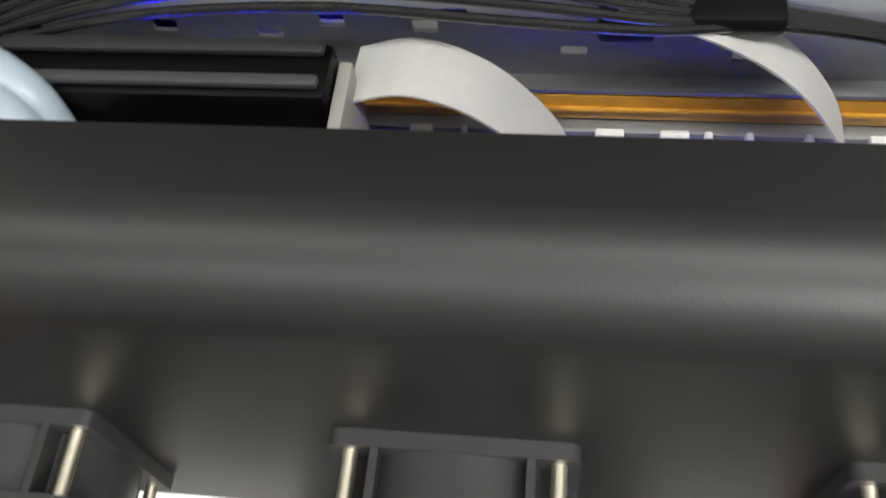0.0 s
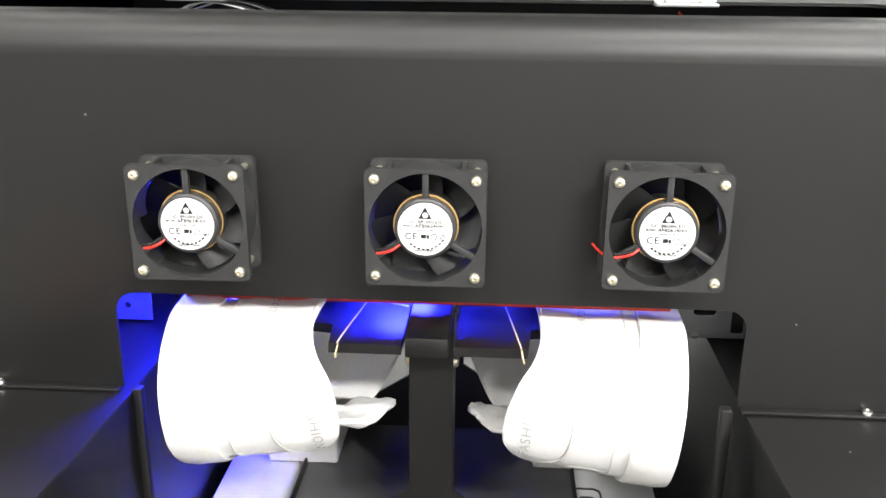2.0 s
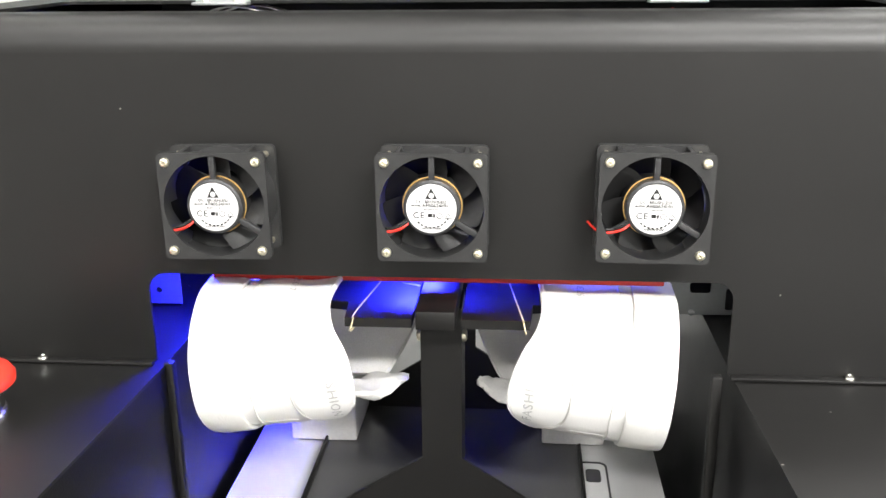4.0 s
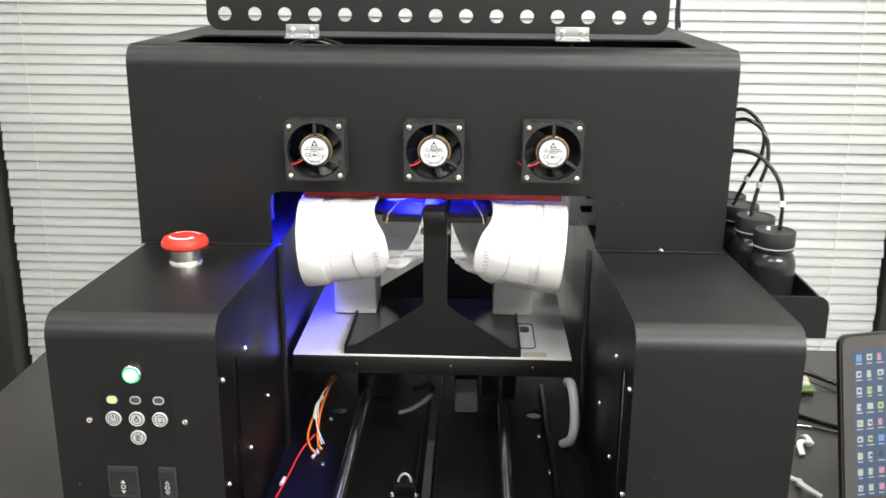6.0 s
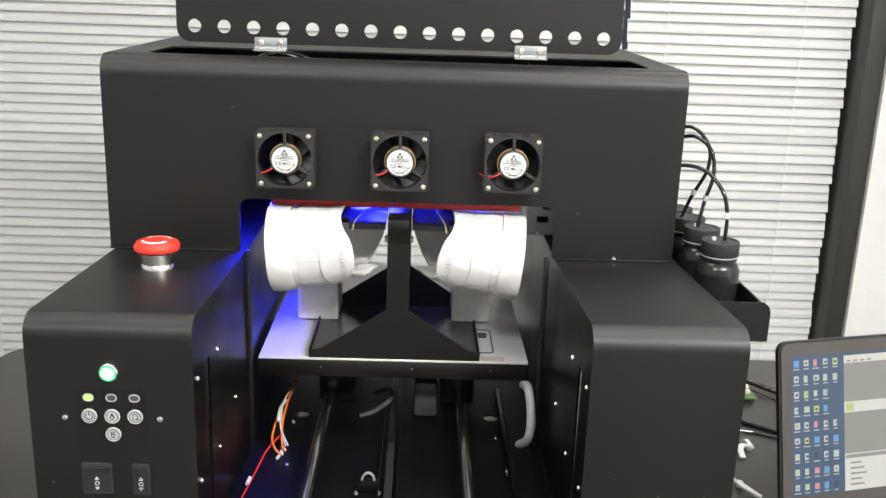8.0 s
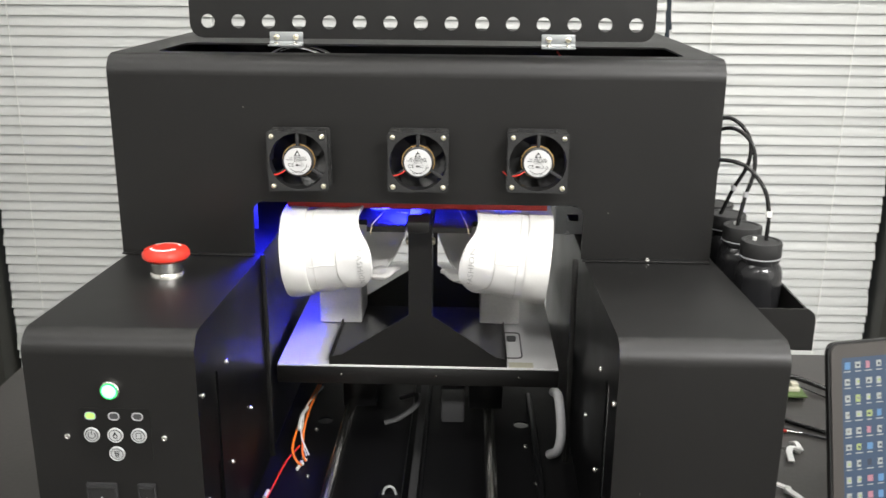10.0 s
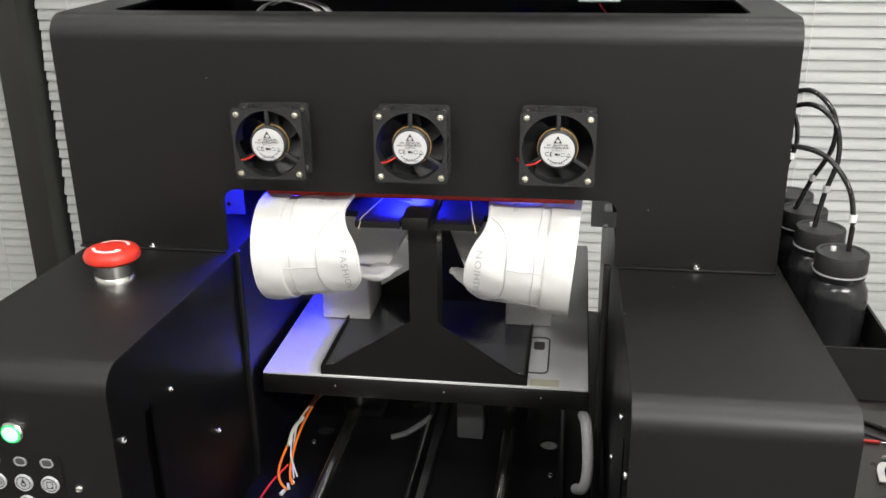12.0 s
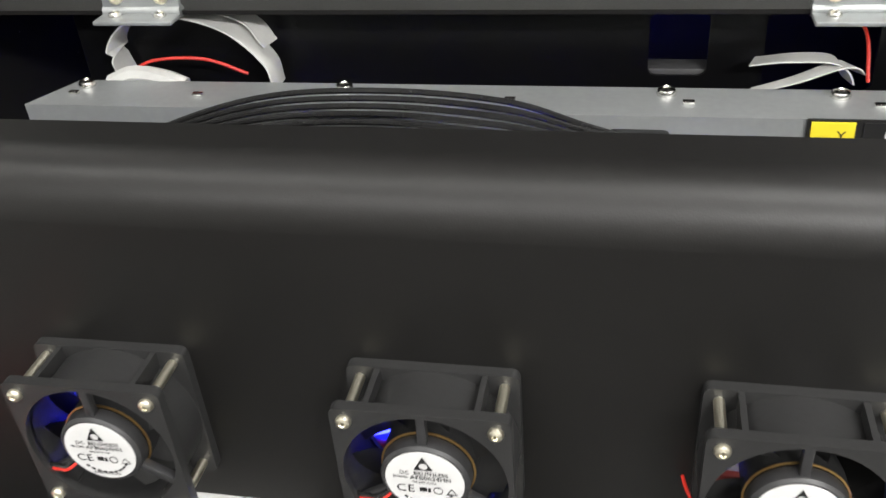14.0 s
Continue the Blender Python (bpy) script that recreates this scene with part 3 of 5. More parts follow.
for pts, rad, m, nm in (
        ([(-0.128, 0.12, TF + 0.03), (-0.131, 0.06, TF + 0.03), (-0.132, 0.02, TF + 0.022), (-0.129, -0.01, TF + 0.01), (-0.124, -0.02, TF + 0.004)], 0.0013, M_ORANGE, "orange_wire"),
        ([(-0.131, 0.12, TF + 0.03), (-0.137, 0.05, TF + 0.028), (-0.141, 0.0, TF + 0.015), (-0.136, -0.022, TF + 0.010), (-0.127, -0.030, TF + 0.004)], 0.0013, M_ORANGE, "orange_wire"),
        ([(-0.125, 0.12, TF + 0.028), (-0.135, 0.05, TF + 0.033), (-0.132, 0.01, TF + 0.014), (-0.124, -0.015, TF + 0.008)], 0.0008, M_FFC, "pale_wire"),
        ([(-0.134, 0.0, TF + 0.012), (-0.144, -0.03, TF + 0.008), (-0.150, -0.08, TF + 0.004), (-0.156, -0.15, TF + 0.004), (-0.155, -0.22, TF + 0.004)], 0.0010, M_REDWIRE, "red_wire")):
    part(nm, sweep(bmesh.new(), pts, rad, 8), m, printer)
bm = sweep(bmesh.new(), [(-0.133, 0.055, TF + 0.032), (-0.137, 0.035, TF + 0.031), (-0.137, 0.015, TF + 0.024)], 0.0019, 8)
part("wire_tie", bm, M_FFC, printer, "pale crumpled tie round the wires")
for x, y, rz in ((-0.1275, -0.023, 20), (-0.130, -0.033, -15), (-0.1265, -0.014, 40)):
    part("wire_plug", box(bmesh.new(), -0.0014, 0.0014, -0.004, 0.004, 0.0, 0.003, 0.0006, pose(x, y, TF + 0.002, 0, 0, rz)), M_FFC, printer)
part("white_wire", sweep(bmesh.new(), [(-0.137, 0.03, TF + 0.03), (-0.133, 0.008, TF + 0.02), (-0.128, -0.002, TF + 0.014), (-0.122, -0.010, TF + 0.006)], 0.0008, 6), M_FFC, printer)
part("wire_joint", sweep(bmesh.new(), [(-0.1525, -0.083, TF + 0.005), (-0.153, -0.090, TF + 0.005), (-0.1535, -0.096, TF + 0.005)], 0.0020, 8), M_FFC, printer)

# platform
BX0, BX1, BY0, BY1, BZ = -0.161, 0.1545, 0.023, 0.405, 0.179
bm = bmesh.new()
box(bm, BX0, BX1, BY0, BY1, BZ - 0.023, BZ - 0.0025, 0.002)
part("platform_frame", bm, M_BLACK, printer)
bm = bmesh.new()
box(bm, BX0 + 0.001, BX1 - 0.001, BY0 + 0.0008, BY1 - 0.001, BZ - 0.0025, BZ, 0.0006)
part("platform_sheet", bm, M_BED, printer, "white laminate printing platform")
for x in (-0.075, 0.075):
    part("platform_slider", box(bmesh.new(), x - 0.02, x + 0.02, 0.08, 0.30, 0.100, BZ - 0.023, 0.002), M_INNER, printer)
bm = bmesh.new()
plate(bm, rect(0.092, 0.1155, 0.050, 0.128, 0.007), [rect(0.0935, 0.114, 0.0515, 0.1265, 0.0055)], 0.0008, Matrix.Translation((0, 0, BZ)))
part("handle_recess", bm, M_DARKGREY, printer, "dark rounded outline on the platform")
bm = bmesh.new()
plate(bm, rect(0.099, 0.110, 0.100, 0.117, 0.003), [], 0.0008, Matrix.Translation((0, 0, BZ)))
part("recess_button", bm, M_DARKGREY, printer)
part("tape_piece", box(bmesh.new(), 0.099, 0.126, 0.0255, 0.0385, BZ, BZ + 0.0005), M_TAPE, printer, "yellowish clear tape on the platform")
for x in (-0.088, 0.018, 0.11):
    screw(printer, at_front(x, BY0, BZ - 0.011), 0.0012)

# red strip under the gantry edge, inner brackets
part("red_strip", box(bmesh.new(), -0.142, 0.134, 0.026, 0.030, 0.3592, 0.380, 0.001), M_REDSTRIP, printer, "red rubber strip along the gantry edge")
for x, w in ((0.150, 0.075), (-0.262, 0.072)):
    bm = bmesh.new()
    plate(bm, rect(x, x + w, SHELF + 0.002, 0.405), [rect(x + 0.012, x + 0.026, 0.330, 0.338, 0.002), rect(x + 0.036, x + 0.044, 0.318, 0.334, 0.002), rect(x + 0.018, x + 0.030, 0.346, 0.3515, 0.002), rect(x + 0.045, x + 0.060, 0.342, 0.354, 0.002), rect(x + 0.030, x + 0.036, 0.362, 0.376, 0.002), ring(x + 0.050, 0.366, 0.003, 14), ring(x + 0.014, 0.316, 0.0024, 12), ring(x + 0.056, 0.325, 0.0022, 12)], 0.0015, Matrix.Translation((0, 0.096, 0)) @ UPRIGHT)
    part("bracket_sheet", bm, M_STEEL, printer, "galvanised bracket with cut-outs")

# hinged lid, standing open, with a row of round holes
lid = empty("lid", (0, 0.152, PTOP + 0.001), parent=printer)
bm = bmesh.new()
LX0, LX1 = -0.2705, 0.2580
plate(bm, rect(LX0, LX1, 0.004, 0.30, 0.016, 8), [ring(LX0 + 0.0210 + 0.0347 * k, 0.0225, 0.0078, 20) for k in range(15)], -0.002, UPRIGHT)
for v in bm.verts:
    v.co.y += 0.03 * v.co.z
part("lid_sheet", bm, M_BLACK, lid, "black lid sheet with a row of round holes")
for x in (-0.159, 0.149):
    bm = bmesh.new()
    box(bm, x - 0.019, x + 0.019, -0.0065, -0.0035, -0.0015, 0.012, 0.001)
    lathe(bm, [(0, -0.019), (0.0028, -0.019), (0.0028, 0.019), (0, 0.019)], 12, pose(x, -0.005, -0.001, 0, 90, 0))
    box(bm, x - 0.019, x + 0.019, -0.018, -0.004, -0.0035, -0.0015, 0.0006)
    hinge = part("hinge", bm, M_STEEL, lid, "pale steel hinge")
    for d in (-0.011, 0.011):
        screw(lid, at_front(x + d, -0.0065, 0.006), 0.0034, M_BRASS)
        screw(lid, pose(x + d, -0.011, -0.0015), 0.003, M_CHROME)

# inside the gantry: back sheet with cut-outs, carriage rail, amber guide, carriage
bm = bmesh.new()
plate(bm, rect(-0.215, PX1 - 0.004, 0.400, PTOP - 0.003), [rect(0.068, 0.094, 0.478, 0.508, 0.004), rect(0.118, 0.165, 0.470, 0.510, 0.006)], 0.0015, Matrix.Translation((0, 0.178, 0)) @ UPRIGHT)
part("inner_back_sheet", bm, M_INNER, printer)
part("inner_shelf", box(bmesh.new(), 0.064, 0.10, 0.18, 0.192, 0.474, 0.480, 0.001), M_DARKGREY, printer)
bm = bmesh.new()
plate(bm, [(-0.217, 0.122), (0.29, 0.122), (0.29, 0.150), (-0.203, 0.150)], [], 0.002, Matrix.Translation((0, 0, 0.482)))
holes = [rect(x, x + 0.008, z, z + 0.005, 0.001) for x, z in ((-0.19, 0.452), (-0.165, 0.455), (-0.15, 0.45), (-0.105, 0.452), (-0.072, 0.45), (-0.052, 0.455), (-0.024, 0.453), (-0.015, 0.458), (0.020, 0.443), (0.070, 0.442), (0.11, 0.452), (0.15, 0.45))]
plate(bm, rect(-0.217, 0.29, 0.432, 0.482), holes, -0.0015, Matrix.Translation((0, 0.122, 0)) @ UPRIGHT)
plate(bm, rect(-0.232, 0.29, 0.116, 0.122), [], 0.0015, Matrix.Translation((0, 0, 0.4335)))
part("carriage_rail", bm, M_STEEL, printer, "grey sheet-steel carriage rail")
for x in (-0.196, -0.067, 0.076, 0.146):
    screw(printer, pose(x, 0.1435, 0.484), 0.0042)
for x in (-0.198, -0.135, 0.01, 0.085, 0.16):
    part("rail_rivet", box(bmesh.new(), x - 0.0025, x + 0.0025, 0.133, 0.136, 0.484, 0.4855, 0.0005), M_CHROME, printer)
bm = bmesh.new()
box(bm, -0.23, 0.29, 0.1160, 0.1204, 0.4205, 0.4325, 0.0012)
box(bm, -0.23, 0.29, 0.1145, 0.1160, 0.4258, 0.4278, 0.0006)
part("amber_guide", bm, M_AMBER, printer, "amber plastic guide along the rail")
part("lower_beam", box(bmesh.new(), -0.23, 0.29, 0.112, 0.1204, 0.392, 0.4195, 0.001), M_STEEL, printer)
rng = random.Random(5)
for k in range(12):
    x = -0.028 + 0.0155 * k + rng.uniform(-0.003, 0.003)
    part("cam_clip", box(bmesh.new(), x, x + rng.choice((0.002, 0.0025, 0.0075, 0.009)), 0.1090, 0.112, 0.4140, 0.4220, 0.0008), M_WHITE, printer)
car = empty("print_carriage", (-0.087, 0.072, 0.40), parent=printer)
bm = bmesh.new()
box(bm, -0.048, 0.048, -0.022, 0.006, -0.020, 0.058, 0.003)
box(bm, -0.048, 0.048, 0.006, 0.026, -0.020, 0.076, 0.003)
part("carriage_body", bm, M_INNER, car, "black ink carriage")
bm = bmesh.new()
plate(bm, [(-0.046, -0.020), (0.044, -0.020), (0.044, 0.005), (-0.046, 0.005)], [[(-0.013, -0.017), (0.028, -0.017), (0.038, 0.002), (-0.026, 0.002)]], 0.005, Matrix.Translation((0, 0, 0.058)))
part("damper_frame", bm, M_HUB, car, "dark frame with a slanted recess")
for k in range(4):
    part("damper", box(bmesh.new(), -0.016 + 0.0115 * k, -0.007 + 0.0115 * k, -0.012, 0.000, 0.0582, 0.0602, 0.0008), M_INNER, car)
# two bars in lighter greys, put in for the highlights across the carriage
part("carriage_bar", box(bmesh.new(), -0.034, 0.046, 0.008, 0.012, 0.0762, 0.0790, 0.0012), M_DARKGREY, car, "grey cross bar drawn for a highlight")
part("carriage_bar", box(bmesh.new(), -0.046, 0.046, 0.019, 0.024, 0.0762, 0.0790, 0.0012), M_HUB, car)
bm = bmesh.new()
box(bm, 0.0485, 0.0525, -0.018, 0.022, 0.020, 0.072, 0.001)
box(bm, 0.0440, 0.0525, -0.0235, -0.018, 0.046, 0.066, 0.001)
part("carriage_bracket", bm, M_GREYPAINT, car, "grey painted bracket at the carriage end")
for x in (0.050, -0.086):
    part("lamp_housing", box(bmesh.new(), x, x + 0.036, -0.022, 0.025, -0.014, 0.018, 0.003), M_INNER, car)
    part("lamp_window", box(bmesh.new(), x + 0.003, x + 0.033, -0.019, 0.022, -0.016, -0.0145), M_UV, car, "glowing violet-blue ultraviolet lamp window")
for d in (0.0, 0.0095):
    part("pale_hose", sweep(bmesh.new(), [(-0.092, -0.002 + d, 0.062), (-0.070, 0.002 + d, 0.080), (-0.048, 0.001 + d, 0.083), (-0.032, -0.006 + d, 0.078), (-0.025, -0.013 + d, 0.064)], 0.0062, 12), M_CLEARTUBE, car, "pale clear ink hose")

# ribbon cables and ink lines in the gantry
for pts, w in (
        ([(-0.036, 0.096, 0.464), (-0.020, 0.095, 0.469), (-0.004, 0.094, 0.464), (0.010, 0.093, 0.451), (0.022, 0.092, 0.430), (0.026, 0.092, 0.40)], 0.020),
        ([(0.036, 0.112, 0.478), (0.060, 0.108, 0.474), (0.083, 0.105, 0.460), (0.100, 0.103, 0.437), (0.109, 0.103, 0.410), (0.111, 0.103, 0.39)], 0.014)):
    part("ribbon_cable", sweep(bmesh.new(), pts, 0, 4, (w, 0.0008), 10), M_FFC, printer, "white flat ribbon cable")
bm = bmesh.new()
plate(bm, ring(0, 0, 0.0048, 24), [ring(0, 0, 0.0042, 24)], 0.0002)
box(bm, -0.0043, 0.0043, -0.0004, 0.0004, 0, 0.0002, 0, pose(0, 0, 0, 0, 0, 45))
box(bm, -0.0022, 0.0022, -0.0015, 0.0015, 0, 0.00015)
bm.transform(pose(0.0585, 0.1075, 0.4757, 38, 12, 0))
part("warning_mark", bm, M_INK, printer, "black crossed-out round mark on the ribbon cable", False)
part("cable_clip", box(bmesh.new(), 0.030, 0.046, 0.110, 0.1205, 0.462, 0.472, 0.002), M_INNER, printer)
for k in range(6):
    d, e = 0.0042 * k, 0.0016 * k - 0.0045
    part("ink_line", sweep(bmesh.new(), [(-0.20, 0.094 + 0.2 * d, 0.452), (-0.15, 0.096 + 0.5 * d, 0.474 + e), (-0.10, 0.099 + d, 0.4865 + e), (-0.045, 0.100 + d, 0.4905 + e), (0.01, 0.099 + d, 0.4870 + e), (0.045, 0.101 + d * 0.7, 0.480 + 0.5 * e), (0.075, 0.106 + 0.3 * d, 0.4745), (0.110, 0.108 + 0.2 * d, 0.466), (0.130, 0.106 + 0.2 * d, 0.454)], 0.0014, 8, None, 6), M_TUBE, printer)
part("line_clamp", box(bmesh.new(), 0.052, 0.078, 0.103, 0.1205, 0.4725, 0.4800, 0.003), M_INNER, printer)
# looped flat cables behind the rail
for pts, w, m in (
        ([(-0.185, 0.165, 0.478), (-0.188, 0.165, 0.497), (-0.172, 0.163, 0.512), (-0.15, 0.160, 0.515), (-0.125, 0.160, 0.508), (-0.108, 0.160, 0.492), (-0.105, 0.160, 0.478)], 0.016, M_FFC),
        ([(-0.17, 0.168, 0.510), (-0.145, 0.166, 0.516), (-0.118, 0.165, 0.510), (-0.107, 0.163, 0.498)], 0.012, M_FFC),
        ([(0.112, 0.165, 0.490), (0.128, 0.160, 0.494), (0.145, 0.160, 0.493), (0.152, 0.162, 0.483)], 0.010, M_FFC),
        ([(0.112, 0.160, 0.478), (0.130, 0.156, 0.486), (0.148, 0.158, 0.492), (0.156, 0.164, 0.486)], 0.008, M_FFC)):
    part("flat_cable", sweep(bmesh.new(), pts, 0, 4, (w, 0.0007), 8), m, printer, "white flat cable bent in a loop")
part("cable_wrap", sweep(bmesh.new(), [(-0.19, 0.155, 0.480), (-0.177, 0.155, 0.485), (-0.162, 0.154, 0.484), (-0.15, 0.153, 0.480)], 0.0045, 8), M_FFC, printer)
part("red_wire", sweep(bmesh.new(), [(-0.18, 0.155, 0.485), (-0.165, 0.156, 0.492), (-0.14, 0.158, 0.492), (-0.12, 0.16, 0.484)], 0.0008, 6), M_REDWIRE, printer)
part("red_wire", sweep(bmesh.new(), [(0.150, 0.17, 0.512), (0.157, 0.165, 0.502), (0.159, 0.158, 0.484)], 0.0008, 6), M_REDWIRE, printer)
# colour marks on the rail face
for x, m, text in ((0.132, M_YELLOW, "Y"), (0.1515, M_INK, "BK"), (0.171, M_CYAN, "")):
    part("colour_label", box(bmesh.new(), x, x + 0.0165, 0.1195, 0.1203, 0.4735, 0.4838), m, printer, "small coloured ink label")
    if text:
        part("lettering", letters(text, 0.006, pose(x + 0.0115, 0.1192, 0.4780, 90), 1.1), M_INK if m == M_YELLOW else M_PAPER, printer)
part("label_backing", box(bmesh.new(), 0.1305, 0.189, 0.1203, 0.1218, 0.4720, 0.4845), M_INK, printer)


# cooling fans on the gantry front
def fan_at(x, z):
    fan = empty("cooling_fan", (x, 0, z), parent=printer)
    bm = bmesh.new()
    sq = rect(-0.03, 0.03, -0.03, 0.03, 0.003, 4)
    corner = [ring(a * 0.025, b * 0.025, 0.0018, 10) for a in (-1, 1) for b in (-1, 1)]
    plate(bm, sq, [ring(0, 0, 0.0283, 48)] + corner, 0.0042, Matrix.Translation((0, -0.0213, 0)) @ UPRIGHT)
    plate(bm, sq, [ring(0, 0, 0.0283, 48)] + corner, 0.0042, Matrix.Translation((0, 0, 0)) @ UPRIGHT)
    lathe(bm, [(0.0283, 0.003), (0.0283, 0.0225), (0.0297, 0.0225), (0.0297, 0.003)], 48, UPRIGHT)
    for a in (-1, 1):
        box(bm, a * 0.0185 - 0.001, a * 0.0185 + 0.001, -0.022, -0.004, 0.0215, 0.0295)
        box(bm, a * 0.0185 - 0.001, a * 0.0185 + 0.001, -0.022, -0.004, -0.0295, -0.0215)
    part("fan_frame", bm, M_FAN, fan)
    bm = bmesh.new()
    lathe(bm, [(0, 0.0256), (0.0144, 0.0256), (0.0154, 0.0247), (0.0157, 0.0200), (0.0152, 0.0195), (0, 0.0195)], 40, UPRIGHT)
    part("motor_base", bm, M_HUB, fan)
    bm = bmesh.new()
    lathe(bm, [(0.0162, 0.0188), (0.0162, 0.004), (0.015, 0.003), (0, 0.003)], 40, UPRIGHT)
    lathe(bm, [(0.0164, 0.0188), (0.0164, 0.0182), (0.0160, 0.0180)], 40, UPRIGHT)
    part("rotor_hub", bm, M_FAN, fan)
    bm = bmesh.new()
    lathe(bm, [(0.0158, 0.0195), (0.0165, 0.0194), (0.0165, 0.0190), (0.0158, 0.0189)], 40, UPRIGHT)
    part("copper_ring", bm, M_COPPER, fan)
    for k in range(7):
        b2 = bmesh.new()
        grid = []
        for i in range(7):
            rr = 0.0162 + (0.0277 - 0.0162) * i / 6
            row = []
            for j in range(11):
                a = radians(360 / 7 * k + 10 + (j / 10) * 66 + 2.5 * i)
                row.append(b2.verts.new((rr * math.cos(a), -0.0165 + 0.0135 * (j / 10) ** 1.15, rr * math.sin(a))))
            grid.append(row)
        for a, b in zip(grid, grid[1:]):
            for j in range(10):
                b2.faces.new((a[j], b[j], b[j + 1], a[j + 1]))
        bmesh.ops.solidify(b2, geom=b2.faces[:], thickness=0.0008)
        for f in b2.faces:
            f.smooth = True
        part("blade", b2, M_FAN, fan)
    for ang in (90, 212, 328):
        bm = box(bmesh.new(), 0.0148, 0.0285, -0.0240, -0.0205, -0.0016, 0.0016, 0.0004, pose(0, 0, 0, 0, -ang, 0))
        part("strut", bm, M_HUB, fan)
    bm = lathe(bmesh.new(), [(0, 0.0002), (0.0135, 0.0002), (0.0136, 0)], 48, pose(0, -0.0256, 0, 90))
    part("round_label", bm, M_PAPER, fan, "round white printed label")
    F = pose(0, -0.02385, 0, 90)
    ink = bmesh.new()
    plate(ink, [(-0.0038, 0.0062), (0.0038, 0.0062), (0, 0.0132)], [ring(0.0001, 0.0083, 0.0017, 16)], 0.00008, F)
    for text, size, x, y, sp in (("DC  BRUSHLESS", 0.0026, 0.0, 0.0044, 1.05), ("MODEL", 0.0017, -0.0092, 0.0020, 1.1), ("AFB0624HH", 0.0030, 0.0025, 0.0020, 1.05), ("DC24V 0.14A", 0.0015, 0.0, -0.0004, 1.1), ("MADE IN CHINA", 0.0016, 0.0, -0.0125, 1.05), ("CE", 0.0056, -0.0078, -0.0042, 1.15)):
        join(ink, letters(text, size, F @ pose(x, y, 0.00012), sp, 0.00004))
    for k in range(9):
        a = radians(228 + 12.5 * k)
        box(ink, -0.0008, 0.0008, -0.0001, 0, -0.0005, 0.0005, 0, Matrix.Translation((0.0118 * math.cos(a), -0.0239, 0.0118 * math.sin(a))) @ pose(0, 0, 0, 0, -math.degrees(a) - 90, 0))
    box(ink, -0.0022, 0.0006, -0.0240, -0.0239, -0.0052, -0.0030)
    box(ink, 0.0011, 0.0022, -0.0240, -0.0239, -0.0054, -0.0032)
    plate(ink, ring(0.0050, -0.0043, 0.0019, 18), [ring(0.0050, -0.0043, 0.00155, 18)], 0.00008, F)
    plate(ink, [(0.0080, -0.0060), (0.0125, -0.0060), (0.0103, -0.0026)], [[(0.0086, -0.0057), (0.0119, -0.0057), (0.0103, -0.0032)]], 0.00008, F)
    ink.transform(Matrix.Translation((0, -0.0021, 0)) @ Matrix.Diagonal((0.88, 1, 0.88, 1)))
    part("lettering", ink, M_INK, fan, "black printing on the label", False)
    for a in (-1, 1):
        for b in (-1, 1):
            screw(fan, at_front(a * 0.025, -0.0255, b * 0.025) @ pose(0, 0, 0, 0, 0, 35 * a + 20 * b), 0.0027, M_BRASS)
            part("threaded_post", lathe(bmesh.new(), [(0.0019, 0.001), (0.0019, 0.024)], 10, pose(a * 0.025, 0, b * 0.025, 90)), M_BRASS, fan)
    for dz, m, nm in ((0.0, M_REDWIRE, "red_wire"), (0.0016, M_TUBE, "black_wire")):
        part(nm, sweep(bmesh.new(), [(-0.0118, -0.0235, -0.0080 + dz), (-0.0165, -0.0255, -0.0112 + dz), (-0.0210, -0.0240, -0.0132 + dz), (-0.0255, -0.0228, -0.0140 + dz), (-0.0278, -0.0190, -0.0142 + dz)], 0.00085, 8), m, fan)
    return fan


fan = fan_at(FANS[1], FZ)
copy_thing(fan, pose(FANS[0], 0, FZ - 0.0005, 0, -0.6, 0))
copy_thing(fan, pose(FANS[2], 0, FZ + 0.001, 0, 0.4, 0))
part("red_wire", sweep(bmesh.new(), [(0.0852, -0.0005, 0.4068), (0.0864, -0.006, 0.4066), (0.0886, -0.012, 0.4058), (0.0905, -0.016, 0.4052)], 0.0007, 8), M_REDWIRE, printer, "red fan wire leaving the panel")

# controls on the left cabinet
CF = BFRONT
ctl = empty("control_panel", (-0.2365, CF, 0.2355), parent=printer)
bm = bmesh.new()
plate(bm, rect(-0.030, 0.030, -0.026, 0.024, 0.004), [], 0.0006, UPRIGHT)
part("panel_sticker", bm, M_BLACK, ctl, "slightly raised black panel sticker")
part("panel_bead", lathe(bmesh.new(), [(0.0082, 0.0), (0.0082, 0.003), (0.0072, 0.0042), (0.0072, 0.001)], 32, pose(-0.0005, 0, 0.0408, 90)), M_CHROME, ctl, "chrome ring of the lamp")
part("green_lamp", lathe(bmesh.new(), [(0.0072, 0.002), (0.0068, 0.0042), (0.0058, 0.0046)], 32, pose(-0.0005, 0, 0.0408, 90)), M_GREEN, ctl, "glowing green round lamp")
part("lamp_lens", lathe(bmesh.new(), [(0.0058, 0.0046), (0.0035, 0.0053), (0, 0.0056)], 32, pose(-0.0005, 0, 0.0408, 90)), M_GREENCORE, ctl, "bright middle of the green lamp")
